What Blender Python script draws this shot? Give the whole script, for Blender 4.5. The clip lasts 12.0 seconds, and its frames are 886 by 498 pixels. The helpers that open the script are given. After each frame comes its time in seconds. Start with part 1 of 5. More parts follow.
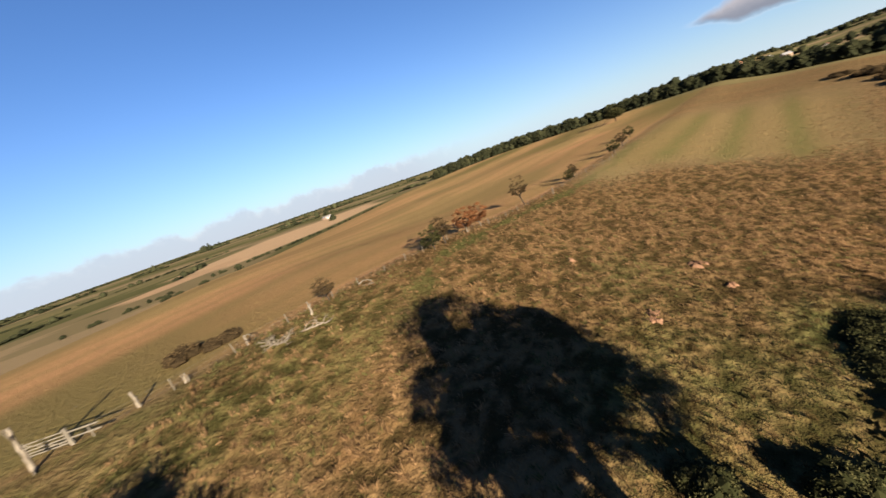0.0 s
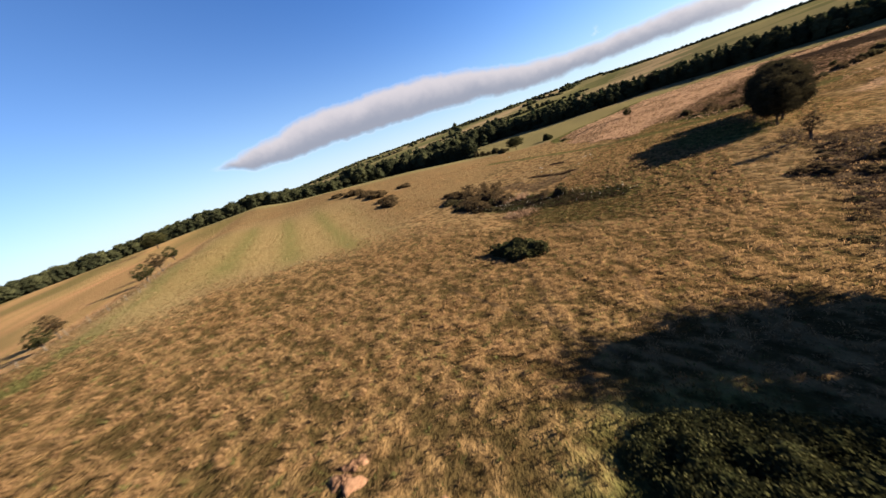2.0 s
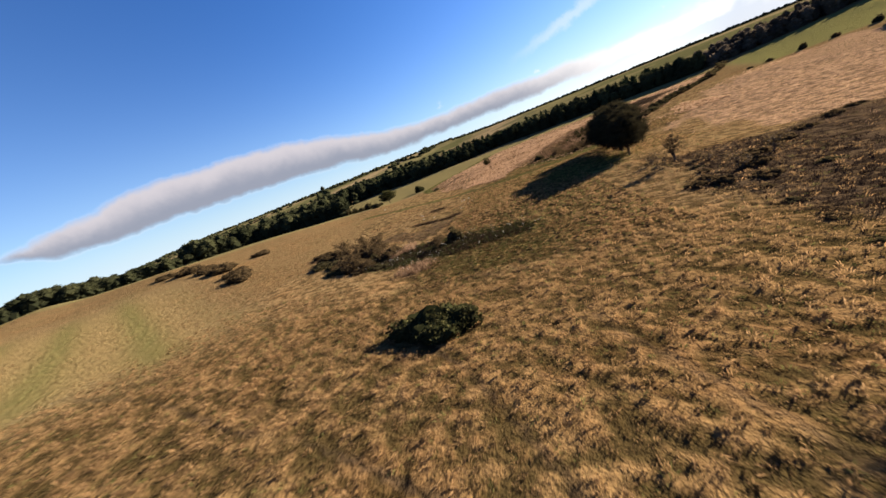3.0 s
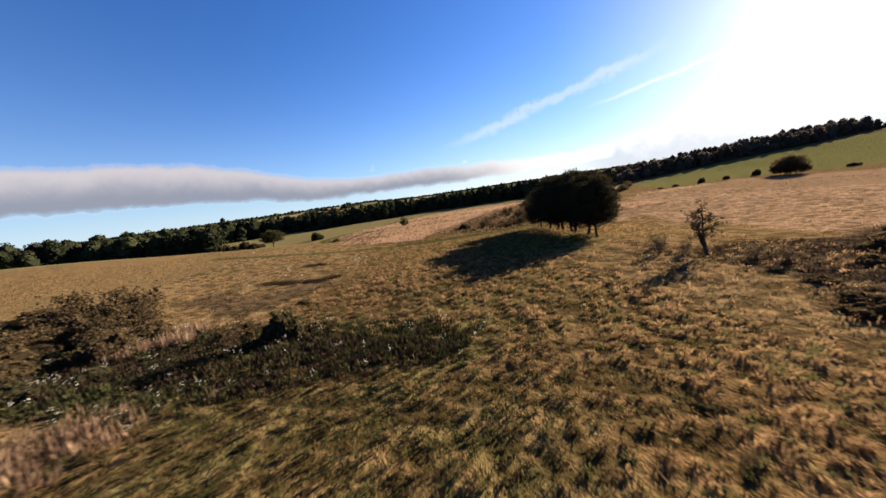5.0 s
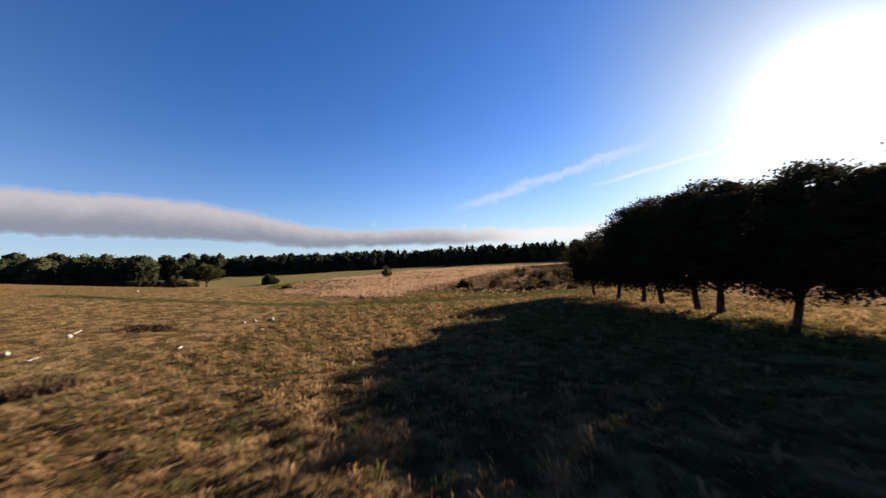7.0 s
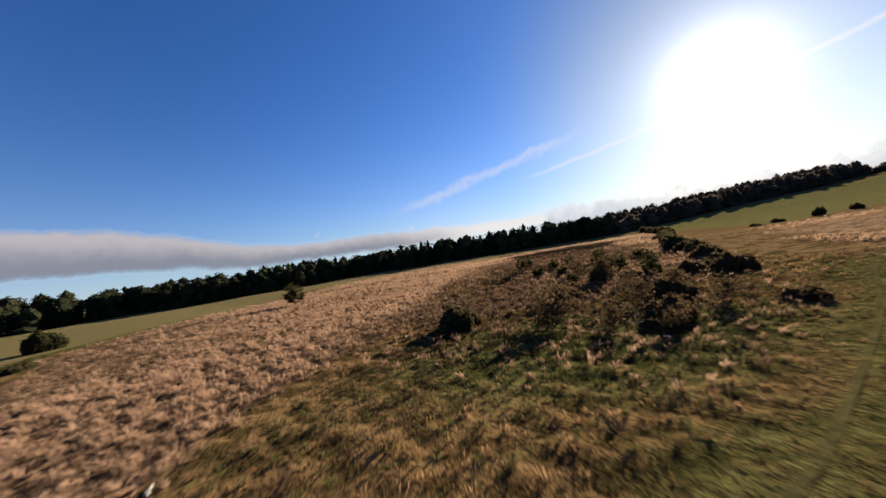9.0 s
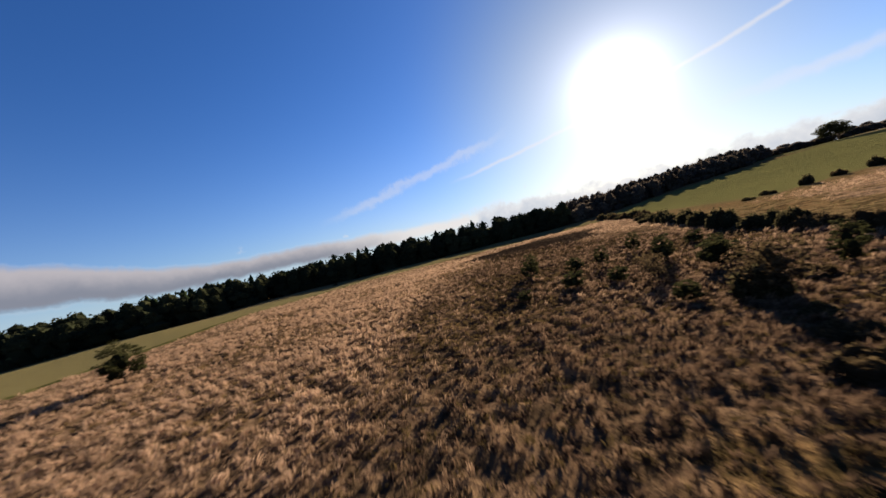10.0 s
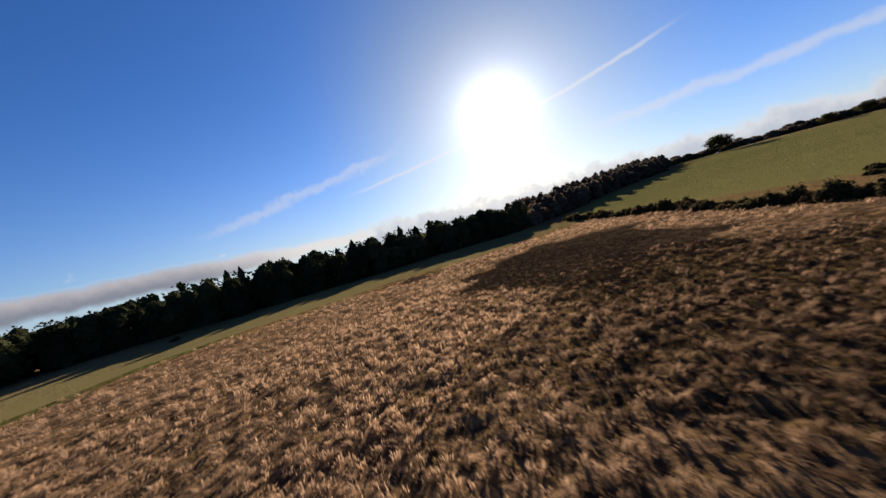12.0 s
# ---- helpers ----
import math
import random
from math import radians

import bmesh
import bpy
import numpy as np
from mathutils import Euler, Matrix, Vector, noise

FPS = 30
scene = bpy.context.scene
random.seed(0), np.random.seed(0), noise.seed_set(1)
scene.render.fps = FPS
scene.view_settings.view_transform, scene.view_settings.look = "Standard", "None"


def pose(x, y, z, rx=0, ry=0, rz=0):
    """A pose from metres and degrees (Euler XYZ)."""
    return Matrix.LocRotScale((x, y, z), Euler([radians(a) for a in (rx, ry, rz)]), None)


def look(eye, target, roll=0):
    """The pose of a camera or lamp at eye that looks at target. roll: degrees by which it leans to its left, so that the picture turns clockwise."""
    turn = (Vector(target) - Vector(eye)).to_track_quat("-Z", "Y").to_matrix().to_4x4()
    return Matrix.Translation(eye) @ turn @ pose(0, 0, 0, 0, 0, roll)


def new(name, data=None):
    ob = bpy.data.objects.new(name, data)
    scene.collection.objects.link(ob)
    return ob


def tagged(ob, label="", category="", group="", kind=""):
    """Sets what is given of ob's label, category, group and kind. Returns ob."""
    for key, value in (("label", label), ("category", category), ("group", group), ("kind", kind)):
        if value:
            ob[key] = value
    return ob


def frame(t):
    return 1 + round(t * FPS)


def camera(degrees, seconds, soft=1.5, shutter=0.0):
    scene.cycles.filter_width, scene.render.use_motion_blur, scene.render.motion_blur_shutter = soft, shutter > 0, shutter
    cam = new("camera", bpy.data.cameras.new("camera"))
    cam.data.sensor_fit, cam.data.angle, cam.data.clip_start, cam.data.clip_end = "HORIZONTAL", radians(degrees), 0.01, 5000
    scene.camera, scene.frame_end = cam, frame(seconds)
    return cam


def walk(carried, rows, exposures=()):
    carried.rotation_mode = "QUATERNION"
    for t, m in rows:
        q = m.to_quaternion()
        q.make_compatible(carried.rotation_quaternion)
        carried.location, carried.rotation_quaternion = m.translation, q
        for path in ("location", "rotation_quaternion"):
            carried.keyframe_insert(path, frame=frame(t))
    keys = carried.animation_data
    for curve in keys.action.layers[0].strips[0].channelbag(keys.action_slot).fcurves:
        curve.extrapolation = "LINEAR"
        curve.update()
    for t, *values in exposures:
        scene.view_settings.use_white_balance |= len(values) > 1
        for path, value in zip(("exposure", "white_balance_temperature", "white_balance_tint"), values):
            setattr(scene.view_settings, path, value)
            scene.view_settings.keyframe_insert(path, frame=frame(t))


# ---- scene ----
# The camera's flight: seconds, metres, degrees.
cam = camera(104.29, 12.0, soft=1.5, shutter=0.2)
ROWS = [
    (0, 0.29, 0.53, 30.92, 75.95, 18.48, 7.56),
    (0.25, -0.28, 3.04, 30.66, 74.00, 19.08, -2.18),
    (0.5, -0.36, 5.80, 30.27, 72.21, 19.44, -12.22),
    (0.75, 0.38, 8.94, 29.65, 70.77, 19.40, -22.53),
    (1, 1.68, 12.10, 28.87, 69.89, 19.04, -32.11),
    (1.25, 3.27, 14.95, 28.04, 69.70, 18.54, -40.13),
    (1.5, 5.36, 17.70, 27.11, 70.07, 18.29, -47.21),
    (2, 11.29, 23.27, 25.05, 71.56, 19.07, -60.43),
    (2.5, 17.88, 27.63, 23.31, 72.58, 20.05, -71.43),
    (3, 26.01, 31.16, 21.21, 73.23, 21.23, -82.77),
    (3.2, 29.32, 31.45, 20.47, 73.33, 20.85, -86.05),
    (3.6, 35.87, 31.70, 19.04, 74.03, 18.85, -90.58),
    (4, 42.42, 31.86, 17.63, 75.42, 15.84, -93.15),
    (4.4, 48.98, 31.79, 16.22, 77.33, 12.52, -94.41),
    (4.8, 55.59, 31.34, 14.81, 79.67, 9.58, -94.92),
    (5, 58.89, 30.99, 14.10, 80.99, 8.38, -95.04),
    (5.5, 66.75, 30.44, 12.33, 84.63, 5.34, -95.40),
    (6, 75.26, 29.84, 10.51, 88.11, 4.04, -95.64),
    (6.5, 85.08, 28.79, 9.87, 90.04, 3.67, -95.52),
    (6.7, 89.41, 28.36, 9.61, 90.55, 3.17, -95.47),
    (7.1, 98.67, 27.34, 9.06, 90.99, 2.64, -95.53),
    (7.5, 108.66, 26.15, 8.54, 90.87, 2.97, -95.91),
    (7.9, 119.28, 24.93, 8.13, 90.62, 4.10, -96.81),
    (8.3, 130.43, 23.79, 7.90, 90.65, 5.96, -98.40),
    (8.5, 136.20, 23.29, 7.87, 90.81, 7.05, -99.53),
    (9, 151.10, 22.13, 7.90, 90.33, 9.04, -103.86),
    (9.5, 165.44, 20.21, 8.12, 89.72, 11.46, -108.81),
    (10, 180.67, 17.39, 8.39, 88.95, 13.45, -114.42),
    (10.5, 194.32, 13.99, 8.76, 88.09, 15.18, -119.98),
    (11, 209.16, 10.55, 9.33, 87.35, 16.13, -125.14),
    (11.5, 223.33, 6.73, 9.82, 86.93, 16.09, -129.14),
    (12, 237.42, 2.53, 10.22, 87.06, 14.81, -131.86),
]
EXPOSURES = [(0.0, 2.18), (0.5, 2.33), (1.0, 2.41), (2.2, 2.47), (3.0, 2.40), (5.5, 2.29), (6.5, 2.16), (8.5, 1.97), (12.0, 1.82)]
walk(cam, [(t, pose(x, y, z, rx, ry, rz)) for t, x, y, z, rx, ry, rz in ROWS], EXPOSURES)

# ---- sky, sun ----
SUN_AZ, SUN_EL = 145.0, 15.8
SKY_STRENGTH, SUN_STRENGTH, CLOUD_STRENGTH = 0.0296, 5.0, 0.24


def node(tree, kind, **values):
    n = tree.nodes.new(kind)
    for key, value in values.items():
        n.inputs[key].default_value = value
    return n


def maths(tree, op, a, b=None, c=None, clamp=False):
    n = tree.nodes.new("ShaderNodeMath")
    n.operation, n.use_clamp = op, clamp
    for k, v in enumerate((a, b, c)):
        if v is None:
            continue
        if isinstance(v, (int, float)):
            n.inputs[k].default_value = v
        else:
            tree.links.new(v, n.inputs[k])
    return n.outputs[0]


def ramp(tree, value, low, high, out_low=0.0, out_high=1.0):
    n = tree.nodes.new("ShaderNodeMapRange")
    n.interpolation_type = "SMOOTHSTEP"
    for k, v in enumerate((value, low, high, out_low, out_high)):
        if isinstance(v, (int, float)):
            n.inputs[k].default_value = v
        else:
            tree.links.new(v, n.inputs[k])
    return n.outputs[0]


def mixed(tree, fac, a, b):
    n = tree.nodes.new("ShaderNodeMix")
    n.data_type = "RGBA"
    for k, v in ((0, fac), (6, a), (7, b)):
        if isinstance(v, (int, float)):
            n.inputs[k].default_value = v
        elif isinstance(v, tuple):
            n.inputs[k].default_value = (*v, 1.0)
        else:
            tree.links.new(v, n.inputs[k])
    return n.outputs[2]


def grain(tree, vector, scale, detail=4.0, rough=0.6):
    n = tree.nodes.new("ShaderNodeTexNoise")
    n.inputs["Scale"].default_value, n.inputs["Detail"].default_value = scale, detail
    n.inputs["Roughness"].default_value = rough
    if vector is not None:
        tree.links.new(vector, n.inputs["Vector"])
    return n.outputs[0]


world = bpy.data.worlds.new("sky")
scene.world = world
world.use_nodes = True
wt = world.node_tree
wt.nodes.clear()
sky = wt.nodes.new("ShaderNodeTexSky")
sky.sky_type, sky.sun_disc = "NISHITA", False
sky.sun_elevation, sky.sun_rotation = radians(SUN_EL), radians(SUN_AZ)
sky.altitude, sky.air_density, sky.dust_density, sky.ozone_density = 200, 1.0, 0.2, 3.0
way = wt.nodes.new("ShaderNodeTexCoord").outputs["Generated"]
parts = wt.nodes.new("ShaderNodeSeparateXYZ")
wt.links.new(way, parts.inputs[0])
elev = maths(wt, "MULTIPLY", maths(wt, "ARCSINE", parts.outputs[2]), 57.2958)
azim = maths(wt, "MULTIPLY", maths(wt, "ARCTAN2", parts.outputs[0], parts.outputs[1]), 57.2958)
azim = maths(wt, "SUBTRACT", maths(wt, "FLOORED_MODULO", maths(wt, "ADD", azim, 110.0), 360.0), 110.0)
wisp = maths(wt, "SUBTRACT", grain(wt, way, 14.0, 6.0, 0.62), 0.5)
fine = maths(wt, "SUBTRACT", grain(wt, way, 45.0, 5.0, 0.6), 0.5)
ragged = maths(wt, "ADD", maths(wt, "MULTIPLY", wisp, 4.0), maths(wt, "MULTIPLY", fine, 1.2))


def band(az0, az1, soft_az, low, high, soft_low, soft_high, rag=1.0):
    """How much of a cloud between two heights and two bearings covers the sky."""
    e = maths(wt, "ADD", elev, maths(wt, "MULTIPLY", ragged, rag))
    m = maths(wt, "MULTIPLY", ramp(wt, maths(wt, "SUBTRACT", e, low), 0.0, soft_low), ramp(wt, maths(wt, "SUBTRACT", high, e), 0.0, soft_high))
    m = maths(wt, "MULTIPLY", m, ramp(wt, azim, az0, az0 + soft_az))
    return maths(wt, "MULTIPLY", m, ramp(wt, azim, az1, az1 - soft_az))


def rise(az0, az1, much):
    """A smooth step in height between two bearings."""
    return ramp(wt, azim, az0, az1, 0.0, much)


def total_of(first, *others):
    for other in others:
        first = maths(wt, "ADD", first, other)
    return first


# the long cloud: a blunt end in the north-east, a broad back, thinning to the south-east over a darker lower sheet
top = total_of(rise(25.0, 45.0, 3.2), 6.2, rise(55.0, 84.0, -4.5), rise(92.0, 114.0, -1.0))
low = total_of(rise(25.0, 34.0, -2.3), 6.0, rise(45.0, 60.0, -0.5), rise(58.0, 80.0, -1.9))
long_cloud = maths(wt, "MULTIPLY", band(25.5, 122.0, 3.0, low, top, 1.0, 1.1, 0.42), 0.94)
bank = maths(wt, "MULTIPLY", band(-105.0, 0.0, 16.0, -1.5, 2.8, 1.0, 1.0, 1.0), 0.72)
sun_bank = maths(wt, "MULTIPLY", band(112.0, 215.0, 10.0, -1.0, 4.3, 1.0, 1.4, 1.3), 0.85)
line1 = maths(wt, "ADD", 11.1, maths(wt, "MULTIPLY", maths(wt, "SUBTRACT", azim, 130.0), 0.165))
trail1 = maths(wt, "MULTIPLY", band(117.0, 172.0, 8.0, maths(wt, "SUBTRACT", line1, 0.45), maths(wt, "ADD", line1, 0.45), 0.45, 0.45, 0.2), 0.55)
line2 = maths(wt, "ADD", 9.7, maths(wt, "MULTIPLY", maths(wt, "SUBTRACT", azim, 106.0), 0.23))
trail2 = maths(wt, "MULTIPLY", band(95.0, 130.0, 9.0, maths(wt, "SUBTRACT", line2, 1.3), maths(wt, "ADD", line2, 0.9), 1.1, 0.9, 0.9), 0.34)
line3 = maths(wt, "ADD", 9.2, maths(wt, "MULTIPLY", maths(wt, "SUBTRACT", azim, 165.0), 0.02))
trail3 = maths(wt, "MULTIPLY", band(152.0, 205.0, 14.0, maths(wt, "SUBTRACT", line3, 1.2), maths(wt, "ADD", line3, 0.9), 1.0, 0.9, 0.5), 0.42)
puffs = maths(wt, "MULTIPLY", maths(wt, "MULTIPLY", ramp(wt, wisp, 0.10, 0.18), band(80.0, 140.0, 10.0, 4.2, 6.6, 0.8, 1.2, 0.1)), 0.7)
cover = long_cloud
for other in (bank, sun_bank, trail1, trail2, trail3, puffs):
    cover = maths(wt, "MAXIMUM", cover, other)
# sunlit tops, grey undersides
depth = maths(wt, "DIVIDE", maths(wt, "ADD", maths(wt, "SUBTRACT", elev, low), maths(wt, "MULTIPLY", ragged, 0.5)), maths(wt, "SUBTRACT", top, low))
lit = ramp(wt, depth, 0.25, 0.85)
sunward = ramp(wt, azim, 92.0, 112.0)
grey_side = maths(wt, "MULTIPLY", maths(wt, "MULTIPLY", ramp(wt, long_cloud, 0.0, 0.3), maths(wt, "SUBTRACT", 1.0, lit)), maths(wt, "SUBTRACT", 1.0, sunward))
cloud_colour = mixed(wt, maths(wt, "SUBTRACT", 1.0, ramp(wt, long_cloud, 0.0, 0.4)), mixed(wt, grey_side, mixed(wt, sunward, (0.58, 0.53, 0.55), (0.92, 0.88, 0.86)), (0.27, 0.28, 0.34)), mixed(wt, ramp(wt, maths(wt, "ADD", elev, maths(wt, "MULTIPLY", ragged, 1.5)), 1.2, 4.0), (0.56, 0.60, 0.70), (0.86, 0.84, 0.86)))
sun_way = (math.sin(radians(SUN_AZ)) * math.cos(radians(SUN_EL)), math.cos(radians(SUN_AZ)) * math.cos(radians(SUN_EL)), math.sin(radians(SUN_EL)))
dot = wt.nodes.new("ShaderNodeVectorMath")
dot.operation = "DOT_PRODUCT"
wt.links.new(way, dot.inputs[0])
dot.inputs[1].default_value = sun_way
apart = maths(wt, "MULTIPLY", maths(wt, "ARCCOSINE", maths(wt, "MINIMUM", dot.outputs["Value"], 1.0)), 57.2958)
# the bright ring of haze round the sun
haze = maths(wt, "ADD", maths(wt, "MULTIPLY", maths(wt, "EXPONENT", maths(wt, "MULTIPLY", apart, -0.45)), 1.05), maths(wt, "MULTIPLY", maths(wt, "EXPONENT", maths(wt, "MULTIPLY", apart, -0.092)), 0.100))
sky_light = node(wt, "ShaderNodeBackground", Strength=SKY_STRENGTH)
blue = wt.nodes.new("ShaderNodeVectorMath")
blue.operation = "MULTIPLY"
wt.links.new(sky.outputs[0], blue.inputs[0])
wt.links.new(mixed(wt, ramp(wt, apart, 9.0, 32.0), (0.86, 0.88, 0.95), mixed(wt, ramp(wt, apart, 70.0, 130.0), (0.37, 0.74, 1.30), (0.72, 0.95, 1.30))), blue.inputs[1])
# pale haze low over the horizon
mist = maths(wt, "MULTIPLY", maths(wt, "EXPONENT", maths(wt, "MULTIPLY", maths(wt, "MAXIMUM", elev, 0.0), -0.16)), 0.8)
wt.links.new(mixed(wt, mist, blue.outputs[0], mixed(wt, ramp(wt, apart, 20.0, 70.0), (9.0, 8.4, 7.8), (5.2, 6.2, 7.2))), sky_light.inputs[0])
cloud_light = node(wt, "ShaderNodeBackground", Strength=CLOUD_STRENGTH)
wt.links.new(cloud_colour, cloud_light.inputs[0])
haze_light = node(wt, "ShaderNodeBackground", Color=(1.0, 0.93, 0.84, 1.0))
wt.links.new(haze, haze_light.inputs[1])
both = wt.nodes.new("ShaderNodeMixShader")
wt.links.new(cover, both.inputs[0])
wt.links.new(sky_light.outputs[0], both.inputs[1])
wt.links.new(cloud_light.outputs[0], both.inputs[2])
total = wt.nodes.new("ShaderNodeAddShader")
wt.links.new(both.outputs[0], total.inputs[0])
wt.links.new(haze_light.outputs[0], total.inputs[1])
wt.links.new(total.outputs[0], wt.nodes.new("ShaderNodeOutputWorld").inputs[0])

sun = new("sun", bpy.data.lights.new("sun", "SUN"))
sun.data.energy, sun.data.angle, sun.data.color = SUN_STRENGTH, radians(0.53), (1.0, 0.86, 0.66)
sun.matrix_world = look((200 + 300 * sun_way[0], 300 * sun_way[1], 300 * sun_way[2]), (200, 0, 0))

# ---- materials ----
def material(name, rough=0.85, spec=0.2):
    m = bpy.data.materials.new(name)
    m.use_nodes = True
    t = m.node_tree
    p = t.nodes["Principled BSDF"]
    p.inputs["Roughness"].default_value = rough
    p.inputs["Specular IOR Level"].default_value = spec
    return m, t, p


def place(t):
    return t.nodes.new("ShaderNodeTexCoord").outputs["Object"]


def attribute(t, name):
    n = t.nodes.new("ShaderNodeAttribute")
    n.attribute_name = name
    return n


def bump(t, p, height, strength, distance):
    n = node(t, "ShaderNodeBump", Strength=strength, Distance=distance)
    t.links.new(height, n.inputs["Height"])
    t.links.new(n.outputs[0], p.inputs["Normal"])


def plain(name, dark, light, scale, rough=0.8, relief=0.3, depth=0.02, spec=0.2, stretch=None):
    """A surface that varies between two colours at two scales, with a fine relief."""
    m, t, p = material(name, rough, spec)
    at = place(t)
    if stretch:
        n = node(t, "ShaderNodeMapping", Scale=stretch)
        t.links.new(at, n.inputs[0])
        at = n.outputs[0]
    a, b = grain(t, at, scale), grain(t, at, scale * 7.0)
    f = ramp(t, maths(t, "ADD", maths(t, "MULTIPLY", a, 0.6), maths(t, "MULTIPLY", b, 0.4)), 0.32, 0.68)
    t.links.new(mixed(t, f, dark, light), p.inputs["Base Color"])
    bump(t, p, b, relief, depth)
    return m


def leafy(name, dark, light, glow=0.35, patch=0.35, tinge=None):
    """Leaves or blades: the tone of each tuft, patches over some metres, and light that comes through them."""
    m = bpy.data.materials.new(name)
    m.use_nodes = True
    t = m.node_tree
    t.nodes.remove(t.nodes["Principled BSDF"])
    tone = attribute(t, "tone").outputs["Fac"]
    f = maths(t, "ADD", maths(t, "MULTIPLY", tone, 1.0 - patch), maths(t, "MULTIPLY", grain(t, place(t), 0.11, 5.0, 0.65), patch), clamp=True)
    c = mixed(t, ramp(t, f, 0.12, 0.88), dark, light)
    if tinge:
        drift = maths(t, "ADD", maths(t, "MULTIPLY", grain(t, place(t), 0.16, 4.0, 0.65), 0.6), maths(t, "MULTIPLY", grain(t, place(t), 1.1, 3.0, 0.6), 0.4))
        c = mixed(t, maths(t, "MULTIPLY", ramp(t, drift, 0.38, 0.72), 0.6), c, mixed(t, ramp(t, f, 0.12, 0.88), dark, tinge))
    face = t.nodes.new("ShaderNodeBsdfDiffuse")
    t.links.new(c, face.inputs[0])
    through_leaf = t.nodes.new("ShaderNodeBsdfTranslucent")
    t.links.new(c, through_leaf.inputs[0])
    s = node(t, "ShaderNodeMixShader", Fac=glow)
    t.links.new(face.outputs[0], s.inputs[1])
    t.links.new(through_leaf.outputs[0], s.inputs[2])
    t.links.new(s.outputs[0], t.nodes["Material Output"].inputs[0])
    return m


def ground_material():
    m = bpy.data.materials.new("turf")
    m.use_nodes = True
    t = m.node_tree
    t.nodes.remove(t.nodes["Principled BSDF"])
    p = t.nodes.new("ShaderNodeBsdfDiffuse")
    t.links.new(p.outputs[0], t.nodes["Material Output"].inputs[0])
    at = place(t)
    a, b, c = grain(t, at, 0.035, 5.0, 0.6), grain(t, at, 0.35, 5.0, 0.65), grain(t, at, 3.0, 4.0, 0.7)
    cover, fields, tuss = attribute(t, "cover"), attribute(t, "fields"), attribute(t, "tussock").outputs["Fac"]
    k = t.nodes.new("ShaderNodeSeparateColor")
    t.links.new(cover.outputs["Color"], k.inputs[0])
    d = grain(t, at, 1.2, 4.0, 0.65)
    speck = maths(t, "ADD", maths(t, "ADD", maths(t, "MULTIPLY", b, 0.14), maths(t, "MULTIPLY", d, 0.43)), maths(t, "MULTIPLY", c, 0.43))
    # random mottle; hollows between hummocks also painted darker, as if in shade
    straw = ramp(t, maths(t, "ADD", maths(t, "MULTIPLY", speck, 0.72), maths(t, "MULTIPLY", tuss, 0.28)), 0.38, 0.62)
    shaded = attribute(t, "grass_shade").outputs["Fac"]
    # darker ground colours stand in for the shade under close grass
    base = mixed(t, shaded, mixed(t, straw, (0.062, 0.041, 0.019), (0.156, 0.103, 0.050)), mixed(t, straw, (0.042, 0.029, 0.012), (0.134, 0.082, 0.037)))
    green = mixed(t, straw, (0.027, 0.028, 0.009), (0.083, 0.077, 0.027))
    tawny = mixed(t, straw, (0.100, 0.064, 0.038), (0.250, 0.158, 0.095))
    grass_shade = mixed(t, straw, (0.052, 0.034, 0.020), (0.135, 0.083, 0.048))
    tawny = mixed(t, shaded, tawny, grass_shade)
    heath = mixed(t, straw, (0.022, 0.015, 0.011), (0.051, 0.035, 0.022))

    def blend(under, over, weight, sharp):
        w = maths(t, "ADD", weight, maths(t, "MULTIPLY", maths(t, "SUBTRACT", maths(t, "ADD", maths(t, "MULTIPLY", b, 0.6), maths(t, "MULTIPLY", c, 0.4)), 0.5), sharp))
        return mixed(t, maths(t, "MULTIPLY", ramp(t, w, 0.3, 0.7), ramp(t, weight, 0.0, 0.08)), under, over)

    patchy = ramp(t, maths(t, "ADD", maths(t, "MULTIPLY", a, 0.7), maths(t, "MULTIPLY", b, 0.3)), 0.48, 0.62)
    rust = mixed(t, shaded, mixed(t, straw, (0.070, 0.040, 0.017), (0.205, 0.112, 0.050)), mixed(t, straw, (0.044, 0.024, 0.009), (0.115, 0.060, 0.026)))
    rusty = ramp(t, maths(t, "ADD", maths(t, "MULTIPLY", grain(t, at, 0.09, 4.0, 0.6), 0.6), maths(t, "MULTIPLY", d, 0.4)), 0.50, 0.60)
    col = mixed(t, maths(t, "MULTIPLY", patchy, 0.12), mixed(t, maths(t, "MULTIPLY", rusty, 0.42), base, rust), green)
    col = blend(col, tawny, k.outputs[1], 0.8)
    col = blend(col, green, k.outputs[0], 0.9)
    col = blend(col, heath, k.outputs[2], 0.7)
    # the farmed fields, each in its own crop, with a faint mottle
    crop = mixed(t, maths(t, "MULTIPLY", ramp(t, speck, 0.36, 0.64), 0.75), fields.outputs["Color"], mixed(t, 0.6, fields.outputs["Color"], (0.11, 0.08, 0.031)))
    col = mixed(t, fields.outputs["Alpha"], col, crop)
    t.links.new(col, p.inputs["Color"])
    bump(t, p, maths(t, "ADD", maths(t, "MULTIPLY", d, 1.5), c), 1.0, 0.30)
    return m


